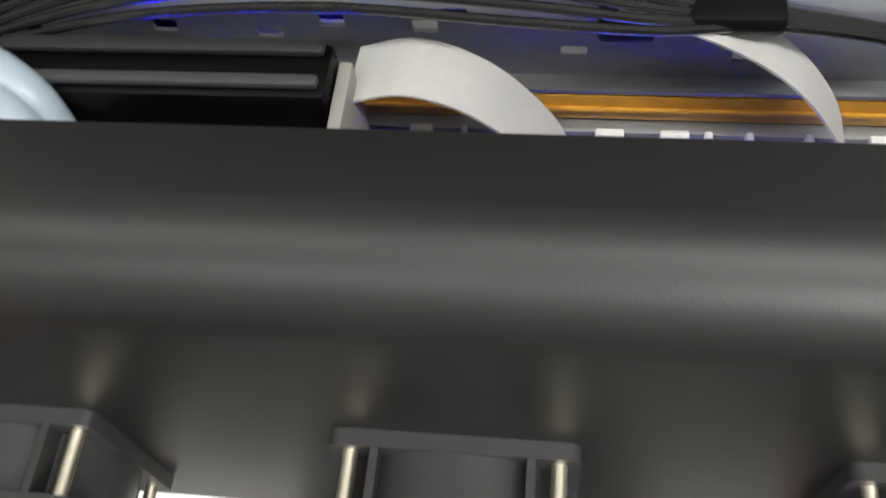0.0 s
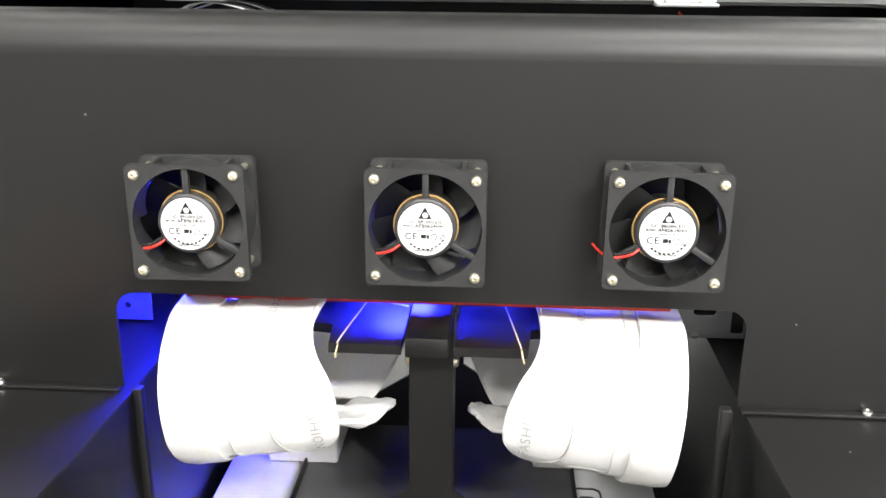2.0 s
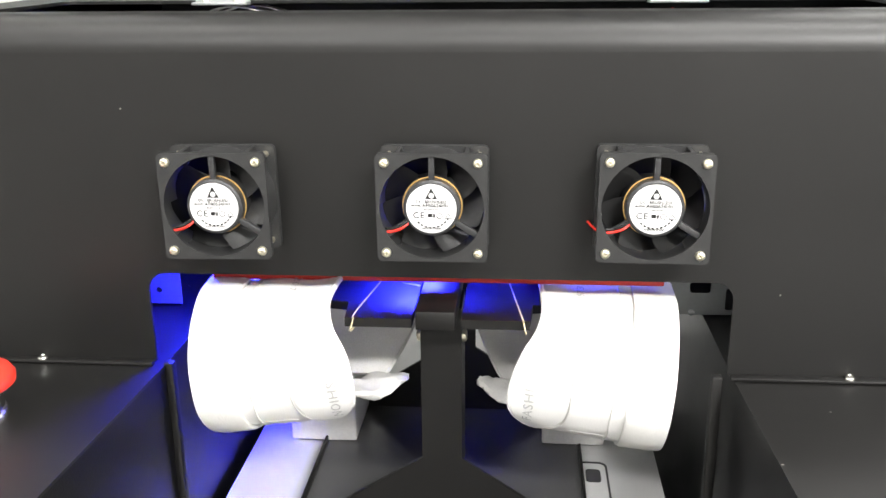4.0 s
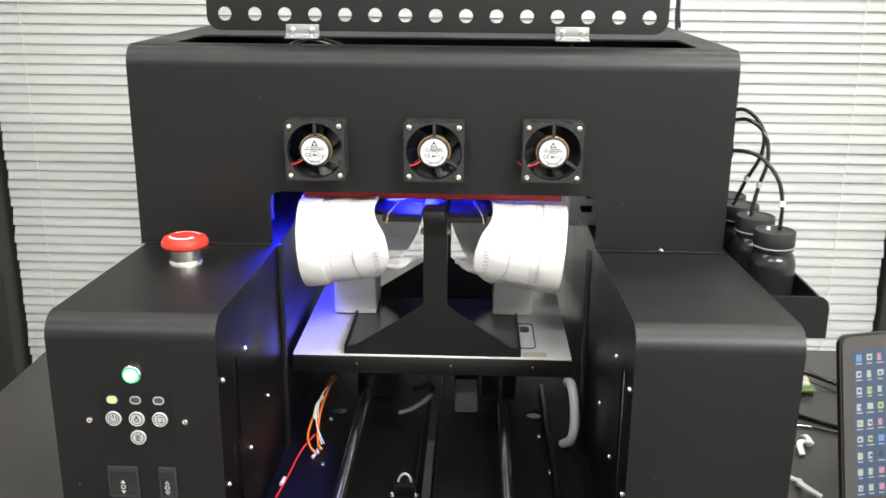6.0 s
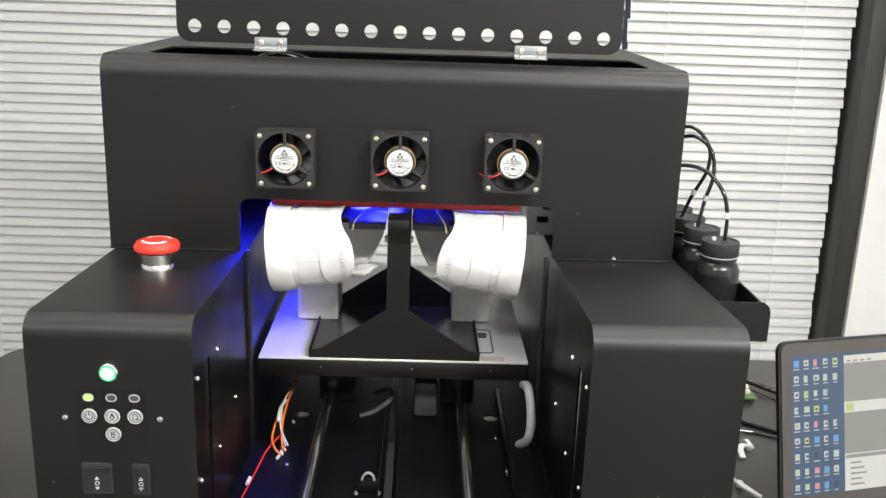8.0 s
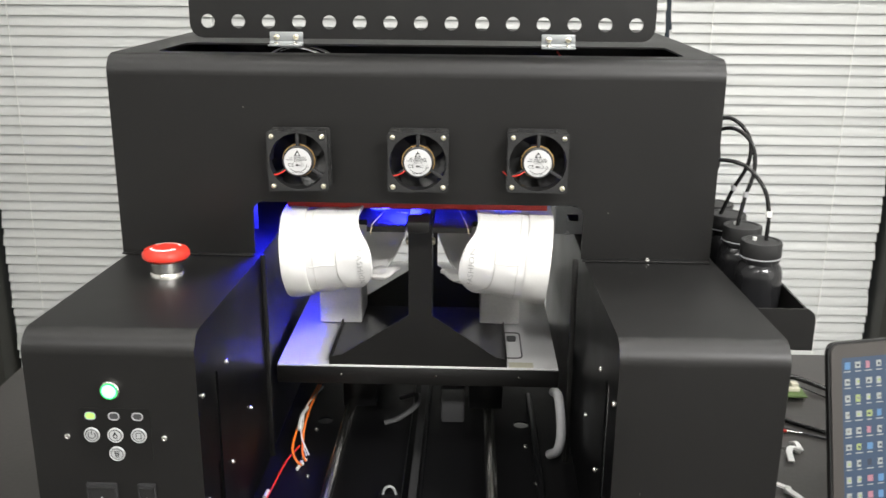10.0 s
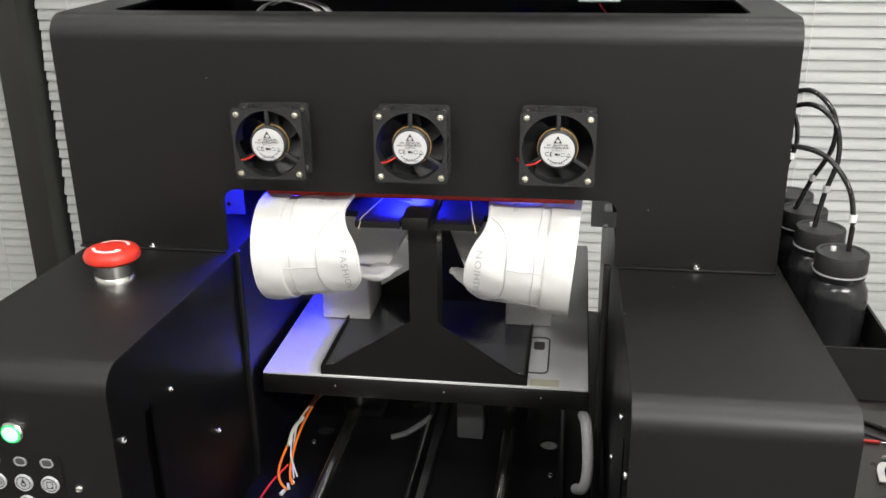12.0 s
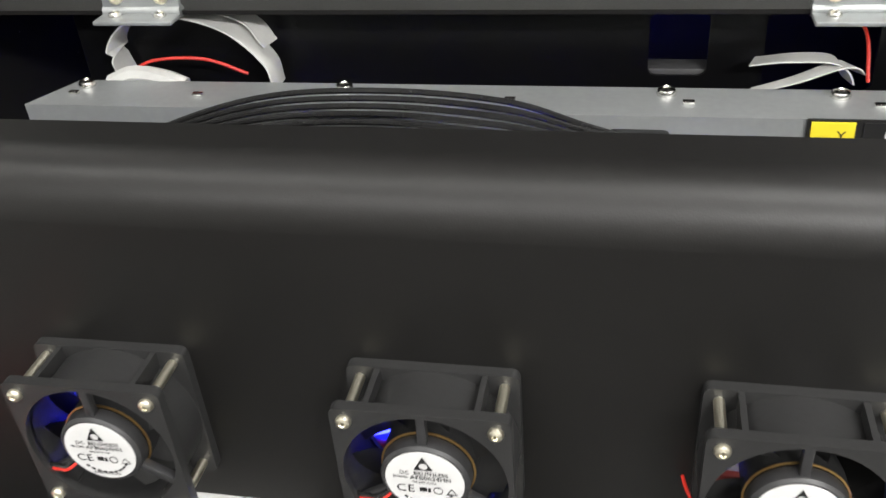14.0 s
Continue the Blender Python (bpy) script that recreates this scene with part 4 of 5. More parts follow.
for x, lit in ((-0.0195, True), (0.0, False), (0.0195, False)):
    bm = bmesh.new()
    plate(bm, rect(x - 0.0048, x + 0.0048, 0.0133, 0.0207, 0.0036, 6), [rect(x - 0.0037, x + 0.0037, 0.0144, 0.0196, 0.0025, 6)], 0.0010, UPRIGHT)
    part("indicator_ring", bm, M_GREYHOSE, ctl)
    bm = bmesh.new()
    plate(bm, rect(x - 0.0036, x + 0.0036, 0.0145, 0.0195, 0.0024, 6), [], 0.0008, UPRIGHT)
    part("indicator", bm, M_LIME if lit else M_DARKGREY, ctl, "lit lime-green indicator" if lit else "")
for x, z, kind in ((-0.0195, 0.0, 0), (0.0, 0.0, 1), (0.0195, 0.0, 2), (0.0, -0.0170, 3)):
    btn = part("button", lathe(bmesh.new(), [(0.0066, 0), (0.0066, 0.0016), (0.006, 0.0022), (0.0054, 0.0016), (0, 0.0018)], 28, pose(x, 0, z, 90)), M_BUTTON, ctl, "round pale push button with a symbol")
    bm = bmesh.new()
    F = pose(x, -0.0018, z, 90)
    plate(bm, ring(0, 0, 0.0052, 28), [ring(0, 0, 0.0047, 28)], 0.0002, F)
    if kind == 0:
        plate(bm, [(0.0033 * math.cos(radians(a)), 0.0033 * math.sin(radians(a))) for a in range(125, 416, 15)] + [(0.0026 * math.cos(radians(a)), 0.0026 * math.sin(radians(a))) for a in range(410, 124, -15)], [], 0.0002, F)
        plate(bm, rect(-0.0004, 0.0004, 0.0004, 0.004), [], 0.0002, F)
    elif kind == 1:
        plate(bm, [(0, 0.0036)] + [(0.002 * math.cos(radians(a)), -0.0008 + 0.002 * math.sin(radians(a))) for a in range(20, -201, -20)], [ring(0, -0.0008, 0.0012, 10)], 0.0002, F)
    elif kind == 2:
        plate(bm, rect(-0.0022, 0.0024, -0.0028, 0.0028), [rect(-0.0017, 0.0019, -0.0023, 0.0023)], 0.0002, F)
        plate(bm, [(0.0006, -0.0023), (0.0019, -0.0023), (0.0019, -0.001)], [], 0.0002, F)
    else:
        plate(bm, [(-0.002, 0.0014), (0.002, 0.0014), (0.0016, -0.003), (-0.0016, -0.003)], [rect(-0.0011, -0.0006, -0.0024, 0.0008), rect(-0.0002, 0.0003, -0.0024, 0.0008), rect(0.0007, 0.0012, -0.0024, 0.0008)], 0.0002, F)
        plate(bm, [(-0.0026, 0.0019), (0.0026, 0.0025), (0.0026, 0.0031), (-0.0026, 0.0025)], [], 0.0002, F)
    part("button_symbol", bm, M_INK, ctl, "", False)
for x in (-0.0400, 0.0405):
    screw(ctl, at_front(x, 0, -0.002), 0.0029)
for x, z, w, solid in ((-0.0160, -0.0600, 0.0130, True), (0.0220, -0.0600, 0.0075, False)):
    bm = bmesh.new()
    plate(bm, rect(x - w, x + w, z - 0.014, z + 0.015, 0.001), [rect(x - w + 0.0016, x + w - 0.0016, z - 0.0125, z + 0.0125)], 0.0022, UPRIGHT)
    part("switch_bezel", bm, M_HUB, ctl)
    bm = bmesh.new()
    vs = [bm.verts.new((x + sx * (w - 0.0018), y, z + zz)) for sx in (-1, 1) for y, zz in ((0.001, -0.0122), (-0.0008, -0.0122), (-0.0008, 0.004), (-0.0045, 0.0122), (0.001, 0.0122))]
    bm.faces.new(vs[:5])
    bm.faces.new(vs[5:][::-1])
    for k in range(5):
        j = (k + 1) % 5
        bm.faces.new((vs[k], vs[5 + k], vs[5 + j], vs[j]))
    part("rocker", bm, M_FAN, ctl, "black rocker switch")
    F = pose(x - 0.001, -0.0011, z, 90)
    bm = bmesh.new()
    plate(bm, ring(0, -0.0045, 0.0021, 18), [ring(0, -0.0045, 0.0014, 18)], 0.0002, F)
    up, dn = [(-0.002, -0.001), (0.002, -0.001), (0, 0.0022)], [(-0.002, -0.0080), (0.002, -0.0080), (0, -0.0112)]
    hu, hd = [[(-0.0012, -0.0005), (0.0012, -0.0005), (0, 0.0013)]], [[(-0.0012, -0.0085), (0.0012, -0.0085), (0, -0.0103)]]
    plate(bm, up, [] if solid else hu, 0.0002, F)
    plate(bm, dn, [] if solid else hd, 0.0002, F)
    part("switch_symbol", bm, M_PAPER, ctl, "", False)

# emergency stop on the left cabinet
stop = empty("emergency_stop", (-0.2390, -0.084, SHELF + 0.0025), parent=printer)
part("stop_collar", lathe(bmesh.new(), [(0.0165, 0), (0.0165, 0.006), (0.0155, 0.0075), (0.0150, 0.0075), (0.0150, 0.0195), (0.012, 0.0195)], 36), M_CHROME, stop, "bright steel collar")
part("stop_knob", lathe(bmesh.new(), [(0.0125, 0.0185), (0.0195, 0.0195), (0.0222, 0.022), (0.0226, 0.0255), (0.0205, 0.0290), (0.016, 0.0308), (0.008, 0.0318), (0, 0.0321)], 40), M_RED, stop, "red mushroom knob")
for a0 in (20, 200):
    bm = bmesh.new()
    pts = [(0.0152 * math.cos(radians(a)), 0.0152 * math.sin(radians(a))) for a in range(a0, a0 + 111, 10)] + [(0.0172 * math.cos(radians(a0 + 117)), 0.0172 * math.sin(radians(a0 + 117)))]
    pts += [(0.0135 * math.cos(radians(a0 + 130)), 0.0135 * math.sin(radians(a0 + 130)))]
    pts += [(0.0105 * math.cos(radians(a0 + 112)), 0.0105 * math.sin(radians(a0 + 112)))] + [(0.0127 * math.cos(radians(a)), 0.0127 * math.sin(radians(a))) for a in range(a0 + 110, a0 - 1, -10)]
    plate(bm, pts, [], 0.0004)
    for v in bm.verts:
        q = math.hypot(v.co.x, v.co.y)
        v.co.z += 0.0324 - 0.0012 * (q / 0.012) ** 2
    part("arrow_mark", bm, M_WHITE, stop, "white curved arrow")

# ink tray at the right side, with hoses
tray = empty("ink_tray", (PX1, 0, 0.274), parent=printer)
bm = bmesh.new()
TY = (-0.134, 0.215)
box(bm, 0.0, 0.064, TY[0], TY[1], 0.0, 0.002)
plate(bm, [(0.0, 0.0), (0.064, 0.0), (0.064, 0.030), (0.062, 0.036), (0.057, 0.040), (0.0, 0.040)], [], 0.002, Matrix.Translation((0, TY[0], 0)) @ UPRIGHT)
plate(bm, [(0.0, 0.0), (0.064, 0.0), (0.064, 0.030), (0.062, 0.036), (0.057, 0.040), (0.0, 0.040)], [], 0.002, Matrix.Translation((0, TY[1], 0)) @ UPRIGHT)
plate(bm, rect(TY[0], TY[1], 0.0, 0.032), [], 0.002, Matrix.Translation((0.062, 0, 0)) @ SIDEWAYS)
part("tray_sheet", bm, M_BLACK, tray, "folded black sheet-metal tray")


# ---- ink bottles and their hoses ----
def bottle_at(x, y, label):
    z0 = 0.276
    ob = empty("ink_bottle", (x, y, z0), label, "bottle", "ink bottles")
    part("bottle_body", lathe(bmesh.new(), [(0, 0), (0.020, 0), (0.0225, 0.002), (0.0228, 0.040), (0.0222, 0.046), (0.0195, 0.0515), (0.0178, 0.0535), (0.0178, 0.056), (0.0192, 0.0562), (0.0192, 0.0585), (0.0175, 0.059)], 40), M_BOTTLE, ob)
    bm = bmesh.new()
    n = 72
    prof = [(0.0195, 0.0605), (0.0198, 0.0612), (0.0198, 0.0738), (0.0192, 0.0752), (0.0165, 0.0752), (0.0158, 0.0744), (0, 0.0744)]
    lathe(bm, prof, n)
    for v in bm.verts:
        q = math.hypot(v.co.x, v.co.y)
        if q > 0.0194 and round(math.atan2(v.co.y, v.co.x) / (2 * math.pi) * n) % 2:
            v.co.x, v.co.y = v.co.x * 0.975, v.co.y * 0.975
    part("screw_cap", bm, M_CAPS, ob, "black ribbed screw cap")
    part("neck_ring", lathe(bmesh.new(), [(0.0186, 0.0590), (0.0201, 0.0592), (0.0201, 0.0600), (0.0186, 0.0602)], 40), M_GREYHOSE, ob, "pale sealing ring")
    part("cap_nipple", lathe(bmesh.new(), [(0.0022, 0.0740), (0.0022, 0.0775), (0, 0.0778)], 12, Matrix.Translation((-0.006, 0.004, 0))), M_FFC, ob)
    return ob


BOTTLES = [(0.3395, -0.044), (0.336, 0.012), (0.333, 0.060), (0.331, 0.106)]
for x, y in BOTTLES:
    bottle_at(x, y, "glossy black plastic ink bottle with a ribbed cap in the tray")
for pts, marks in (
        ([(0.345, -0.040, 0.350), (0.3445, -0.040, 0.385), (0.339, -0.035, 0.414), (0.324, -0.020, 0.437), (0.305, 0.0, 0.440), (0.290, 0.02, 0.428)], [(0.3445, -0.040, 0.384, M_WHITE)]),
        ([(0.331, 0.014, 0.350), (0.336, 0.014, 0.388), (0.342, 0.012, 0.425), (0.338, 0.018, 0.458), (0.321, 0.03, 0.474), (0.302, 0.05, 0.462), (0.290, 0.06, 0.445)], [(0.3365, 0.014, 0.392, M_SCR_BLUE)]),
        ([(0.325, 0.060, 0.350), (0.334, 0.055, 0.385), (0.345, 0.045, 0.425), (0.343, 0.045, 0.460), (0.325, 0.055, 0.482), (0.304, 0.07, 0.470), (0.290, 0.08, 0.45)], [(0.335, 0.054, 0.389, M_SCR_PINK)]),
        ([(0.320, 0.106, 0.350), (0.323, 0.106, 0.380), (0.330, 0.106, 0.410), (0.326, 0.108, 0.440), (0.312, 0.11, 0.455), (0.296, 0.11, 0.450)], [(0.327, 0.106, 0.395, M_WHITE)])):
    pts = [(x, y, 0.35 + 0.80 * (z - 0.35)) for x, y, z in pts]
    tube = part("ink_hose", sweep(bmesh.new(), pts, 0.0021, 10, None, 10), M_TUBE, printer, "glossy black ink hose")
    for x, y, z, m in marks:
        part("hose_mark", lathe(bmesh.new(), [(0.0022, -0.003), (0.0029, -0.003), (0.0029, 0.003), (0.0022, 0.003)], 14, Matrix.Translation((x, y, 0.35 + 0.80 * (z - 0.35)))), m if m == M_WHITE else M_GREYHOSE, tube)

# ---- the jig that carries the shoes ----
jig = empty("shoe_jig", (0, 0, BZ), "black sheet-metal jig holding two sneakers on the platform", "jig")
bm = bmesh.new()
plate(bm, rect(-0.102, 0.0965, 0.0275, 0.212, 0.002), [], 0.004)
part("jig_base", bm, M_JIG, jig, "satin black base plate")
bm = bmesh.new()
web = [(-0.102, 0), (0.0965, 0), (0.0965, 0.009), (0.084, 0.0115), (0.0125, 0.060), (0.0125, 0.164), (-0.0130, 0.164), (-0.0130, 0.060), (-0.088, 0.0115), (-0.102, 0.009)]
plate(bm, web, [], 0.0025, Matrix.Translation((0, 0.0275, 0)) @ UPRIGHT)
part("front_web", bm, M_BLACK, jig, "black triangular front web")
bm = bmesh.new()
plate(bm, web, [], 0.0025, Matrix.Translation((0, 0.205, 0)) @ UPRIGHT)
part("back_web", bm, M_BLACK, jig)
for x in (-0.1020, 0.0945):
    part("side_lip", box(bmesh.new(), x, x + 0.002, 0.028, 0.139, 0.004, 0.010, 0.0005), M_BLACK, jig)
for x in (-0.0130, 0.0105):
    part("post_flange", box(bmesh.new(), x, x + 0.002, 0.0276, 0.060, 0.004, 0.164), M_BLACK, jig)
part("spine", box(bmesh.new(), -0.0118, 0.0113, -0.012, 0.207, 0.1645, 0.176, 0.001), M_BLACK, jig)
for s in (-1, 1):
    bm = bmesh.new()
    plate(bm, [(s * 0.0145, -0.006), (s * 0.054, -0.006), (s * 0.056, 0.020), (s * 0.092, 0.026), (s * 0.092, 0.20), (s * 0.0145, 0.20)], [], 0.0055, Matrix.Translation((0, 0, 0.1635)))
    part("platen", bm, M_BLACK, jig, "black flat platen inside the shoe")
for x, s in ((-0.0130, -1), (0.0125, 1)):
    screw(jig, pose(x, 0.033, 0.143, 0, 90 * s, 0), 0.0042, M_BRASS)
for x in (-0.093, 0.088):
    screw(jig, pose(x, 0.036, 0.004), 0.0028)


# ---- the sneakers ----
SA, SB, SL = 0.046, 0.0425, 0.275        # heel depth, half width, length


def outline(q):
    """A point of the sole's edge for q from -1 (toe, lower side) over 0 (heel) to 1 (toe, upper side)."""
    side, a = (1 if q >= 0 else -1), abs(q)
    if a < 0.38:
        p = radians(90 * a / 0.38)
        return SA - SA * math.cos(p), side * SB * math.sin(p) * (1 + 0.05 * math.sin(p) ** 4)
    t = (a - 0.38) / 0.62
    return SA + (SL - SA) * math.sin(radians(90 * t)) ** 1.1, side * SB * 1.05 * (1 + 0.06 * math.sin(math.pi * t)) * math.cos(radians(90 * t)) ** 0.7


def rim(q, tilt=0.0):
    """Height of the collar above the sole."""
    a = abs(q)
    s = 1 if tilt >= 0 else -1
    p = s * max(-1, min(1, q / 0.38))
    wave = 0.093 - abs(tilt) * math.sin(radians(90 * max(p, -0.3))) + 0.008 * math.exp(-((p + 0.02) / 0.45) ** 2) - 0.004 * math.exp(-((p - 0.62) / 0.25) ** 2)
    wave -= 0.036 * max(0, (-p - 0.30) / 0.70) ** 2
    ankle = 0.042 * math.exp(-((a - 0.55) / 0.085) ** 2)
    fall = 0.055 * max(0, (a - 0.55) / 0.45) ** 1.2
    return wave + ankle - fall


def skin(q, u, off=0.0):
    """A point of the shoe's side at height u, moved outwards by off."""
    y, z = outline(q)
    f = max(u, 0) / 0.10
    closing = 0.06 + 0.75 * max(0, (y - 0.10) / (SL - 0.10))
    fold = 0.0007 * math.sin(q * 37 + u * 90) * math.sin(u * 60) + 0.0006 * math.sin(q * 17 - u * 120)
    zz = z * (1 - closing * f * f) + (1 if z > 0 else -1) * fold * min(1, abs(z) / 0.01)
    yy = y + 0.007 * f ** 2 * (1 - y / SL) - 0.05 * f * f * max(0, (y - 0.15) / (SL - 0.15)) + fold
    n = Vector((0, y - SA if y < SA else 0.15 * (y - SA), z)).normalized() if (abs(z) + abs(y - SA)) > 1e-6 else Vector((0, -1, 0))
    return Vector((u, yy, zz)) + off * n


def shell(q0, q1, nq, u0, u1, nu, off):
    """A patch of the shoe between two heights (numbers or functions of q)."""
    bm = bmesh.new()
    grid = []
    for i in range(nq + 1):
        q = q0 + (q1 - q0) * i / nq
        a = u0(q) if callable(u0) else u0
        b = u1(q) if callable(u1) else u1
        grid.append([bm.verts.new(skin(q, a + (b - a) * j / nu, off)) for j in range(nu + 1)])
    for a, b in zip(grid, grid[1:]):
        for j in range(nu):
            bm.faces.new((a[j], b[j], b[j + 1], a[j + 1]))
    return bm, grid


def thicken(bm, t):
    bmesh.ops.recalc_face_normals(bm, faces=bm.faces)
    bmesh.ops.solidify(bm, geom=bm.faces[:], thickness=t)
    return bm


def on_skin(bm, q_mid, u_mid, off):
    """Wraps flat lettering round the shoe: its x runs down round the heel, its y towards the collar."""
    for v in bm.verts:
        q = q_mid - v.co.x / 0.070 * 0.38
        v.co = skin(q, u_mid + v.co.y, off)
    return bm


def sneaker(m, height, tilt, label):
    ob = empty("sneaker", (0, 0, 0), label, "shoe", "sneakers on the jig")
    bm, g = shell(-1, 1, 110, 0.0, lambda q: rim(q, tilt), 18, 0.0)
    part("upper", thicken(bm, 0.0022), M_SHOE, ob, "white canvas upper")
    bm, g = shell(-0.98, 0.98, 90, 0.012, lambda q: rim(q, tilt) - 0.0012, 8, -0.0042)
    part("lining", thicken(bm, 0.001), M_LINING, ob, "grey-white fabric lining")
    # collar binding
    part("collar_binding", sweep(bmesh.new(), [skin(-0.75 + 1.5 * k / 60, rim(-0.75 + 1.5 * k / 60, tilt), -0.0012) for k in range(61)], 0.0021, 8, None, 2), M_SHOE, ob)
    # sole: a ribbed band and the outsole
    bm = bmesh.new()
    rows = []
    n = 220
    for i in range(n + 1):
        q = -1 + 2 * i / n
        rib = 0.00035 * (i % 2)
        rows.append([bm.verts.new(skin(q, u, o)) for u, o in ((-0.006, -0.003), (-0.006, 0.0026 - rib), (0.004, 0.0034 - rib), (0.006, 0.0030), (0.021, 0.0030), (0.0235, 0.0020), (0.0235, -0.0015))])
    for a, b in zip(rows, rows[1:]):
        for j in range(6):
            bm.faces.new((a[j], b[j], b[j + 1], a[j + 1]))
    bm.faces.new([r[0] for r in rows[:-1]])
    part("sole", bm, M_SOLE, ob, "white rubber sole with a ribbed edge")
    # heel patch, side strips and stitched seams
    bm, g = shell(-0.27, 0.25, 30, lambda q: 0.062 + 0.022 * (abs(q + 0.01) / 0.26) ** 3.2, lambda q: rim(q, tilt) - 0.001, 8, 0.0010)
    part("heel_patch", thicken(bm, 0.0016), M_SHOE, ob, "white heel patch")
    for q0 in (-0.30, 0.30):
        bm, g = shell(q0 - 0.10, q0 + 0.10, 14, 0.024, lambda q: 0.058, 6, 0.0002)
        part("side_strip", thicken(bm, 0.0006), M_SHOE, ob)
    part("seam", sweep(bmesh.new(), [skin(-0.8 + 1.6 * k / 60, 0.033 + 0.0004 * math.sin(k), 0.0003) for k in range(61)], 0.0006, 6, None, 2), M_SEAM, ob)
    part("patch_stitch", sweep(bmesh.new(), [skin(-0.27 + 0.52 * k / 40, 0.0605 + 0.022 * (abs(-0.26 + 0.52 * k / 40) / 0.26) ** 3.2, 0.0006) for k in range(41)], 0.0007, 6, None, 2), M_SEAM, ob)
    part("seam", sweep(bmesh.new(), [skin(-0.02 - 0.002 * math.sin(k), 0.026 + 0.038 * k / 10, 0.0003) for k in range(11)], 0.0006, 6, None, 2), M_SEAM, ob)
    part("sole_lettering", on_skin(letters("FASHION", 0.0095, Matrix(), 1.15), -0.06 if tilt > 0 else 0.03, 0.0885, 0.0032), M_GREY_INK, ob, "grey printed lettering", False)
    for q in (0.44, -0.44):
        part("size_lettering", on_skin(letters("1973 41 2017", 0.0072, Matrix(), 1.05), q, 0.060, 0.0012), M_GREY_INK, ob, "grey printed figures", False)
    # tongue and the far side of the padded collar
    s = 1 if tilt > 0 else -1
    bm = bmesh.new()
    grid = []
    for i in range(15):
        v = i / 14
        far = 0.108 + 0.036 * math.sin(radians(90 * v)) ** 0.8
        grid.append([bm.verts.new((0.055 + (far - 0.055) * j / 10, 0.092 + 0.020 * math.sin(math.pi * v) - 0.012 * (j / 10) ** 3 + 0.0012 * math.sin(7 * v + j * 0.8), s * (-0.037 + 0.064 * v))) for j in range(11)])
    for a, b in zip(grid, grid[1:]):
        for j in range(10):
            bm.faces.new((a[j], b[j], b[j + 1], a[j + 1])).smooth = True
    part("tongue", thicken(bm, 0.003), M_LINING, ob, "grey-white padded tongue")
    bm = bmesh.new()
    bmesh.ops.create_uvsphere(bm, u_segments=24, v_segments=14, radius=1.0)
    for v in bm.verts:
        c = v.co.copy()
        v.co = Vector((0.104 + 0.025 * c.x, 0.068 + 0.014 * c.y + 0.008 * c.x, s * (-0.0365 + 0.0050 * c.z * (1 - 0.25 * c.x) + 0.0030 * c.x * c.x + 0.0015 * math.sin(5 * c.x + 3 * c.y)))) + 0.0028 * noise.noise_vector(c * 2.2)
    for f in bm.faces:
        f.smooth = True
    part("collar_pad", bm, M_LINING, ob, "soft padded collar edge")
    bm = bmesh.new()
    bmesh.ops.create_uvsphere(bm, u_segments=24, v_segments=12, radius=1.0)
    for v in bm.verts:
        c = v.co.copy()
        v.co = Vector((0.106 + 0.022 * c.x, 0.106 + 0.014 * c.y + 0.006 * c.x, s * (0.0270 + 0.0036 * c.z * (1 - 0.3 * c.x) - 0.0025 * c.x * c.x))) + 0.0010 * noise.noise_vector(c * 1.9)
    for f in bm.faces:
        f.smooth = True
    part("collar_lip", bm, M_LINING, ob, "upper padded collar edge")
    ob.matrix_basis = m @ Matrix.Diagonal((height, 1, 1, 1))
    return ob


sneaker(pose(-0.1350, -0.031, 0.3125, 0, -4.5, 0), 0.85, 0.004, "white canvas sneaker on its side, heel towards the front")
sneaker(pose(0.1290, -0.030, 0.3085, 0, 180 + 5.0, -2.0), 0.84, -0.006, "white canvas sneaker on its side, tilted on a foam block")

for x0, x1, y0, y1, top in ((-0.130, -0.078, 0.141, 0.205, 0.267), (0.067, 0.115, 0.146, 0.210, 0.266)):
    bm = bmesh.new()
    box(bm, 0, x1 - x0, 0, y1 - y0, 0, top - BZ - 0.0042, 0.002)
    bmesh.ops.subdivide_edges(bm, edges=bm.edges[:], cuts=4, use_grid_fill=True)
    for v in bm.verts:
        v.co += 0.0006 * noise.noise_vector(v.co * 160 + Vector((x0 * 90, 0, 0)))
    block = part("foam_block", bm, M_FOAM, None)
    block.location = (x0, y0, BZ + 0.0042)
    tagged(block, "white packing foam block propping a sneaker", "foam", "foam blocks")
for x, s in ((-0.047, -1), (0.049, 1)):
    band = part("rubber_band", sweep(bmesh.new(), [(x - s * 0.008, 0.05, 0.3525), (x, -0.0065, 0.3522), (x + s * 0.0015, -0.0078, 0.348), (x + s * 0.003, -0.0072, 0.3405), (x + s * 0.001, 0.03, 0.3395)], 0.0005, 6), M_RUBBER, None)
    tagged(band, "thin yellowish rubber band round the platen", "band", "rubber bands")

# ---- laptop beside the printer ----
lap = empty("laptop", (0.522, 0.120, TABLE), "open grey-brown laptop showing a desktop screen", "laptop")
lap.rotation_euler = (0, 0, radians(14))
LW, LH, TIP = 0.375, 0.238, 14
bm = bmesh.new()
plate(bm, rect(0, LW, -0.25, 0.0, 0.014), [], 0.020, Matrix.Translation((0, 0, 0.003)))
part("laptop_base", bm, M_LAPTOP, lap)
part("keyboard", box(bmesh.new(), 0.03, LW - 0.03, -0.13, -0.025, 0.0232, 0.0252, 0.001), M_LAPEDGE, lap)
LM = pose(0, 0.002, 0.022, 90 - TIP)
bm = bmesh.new()
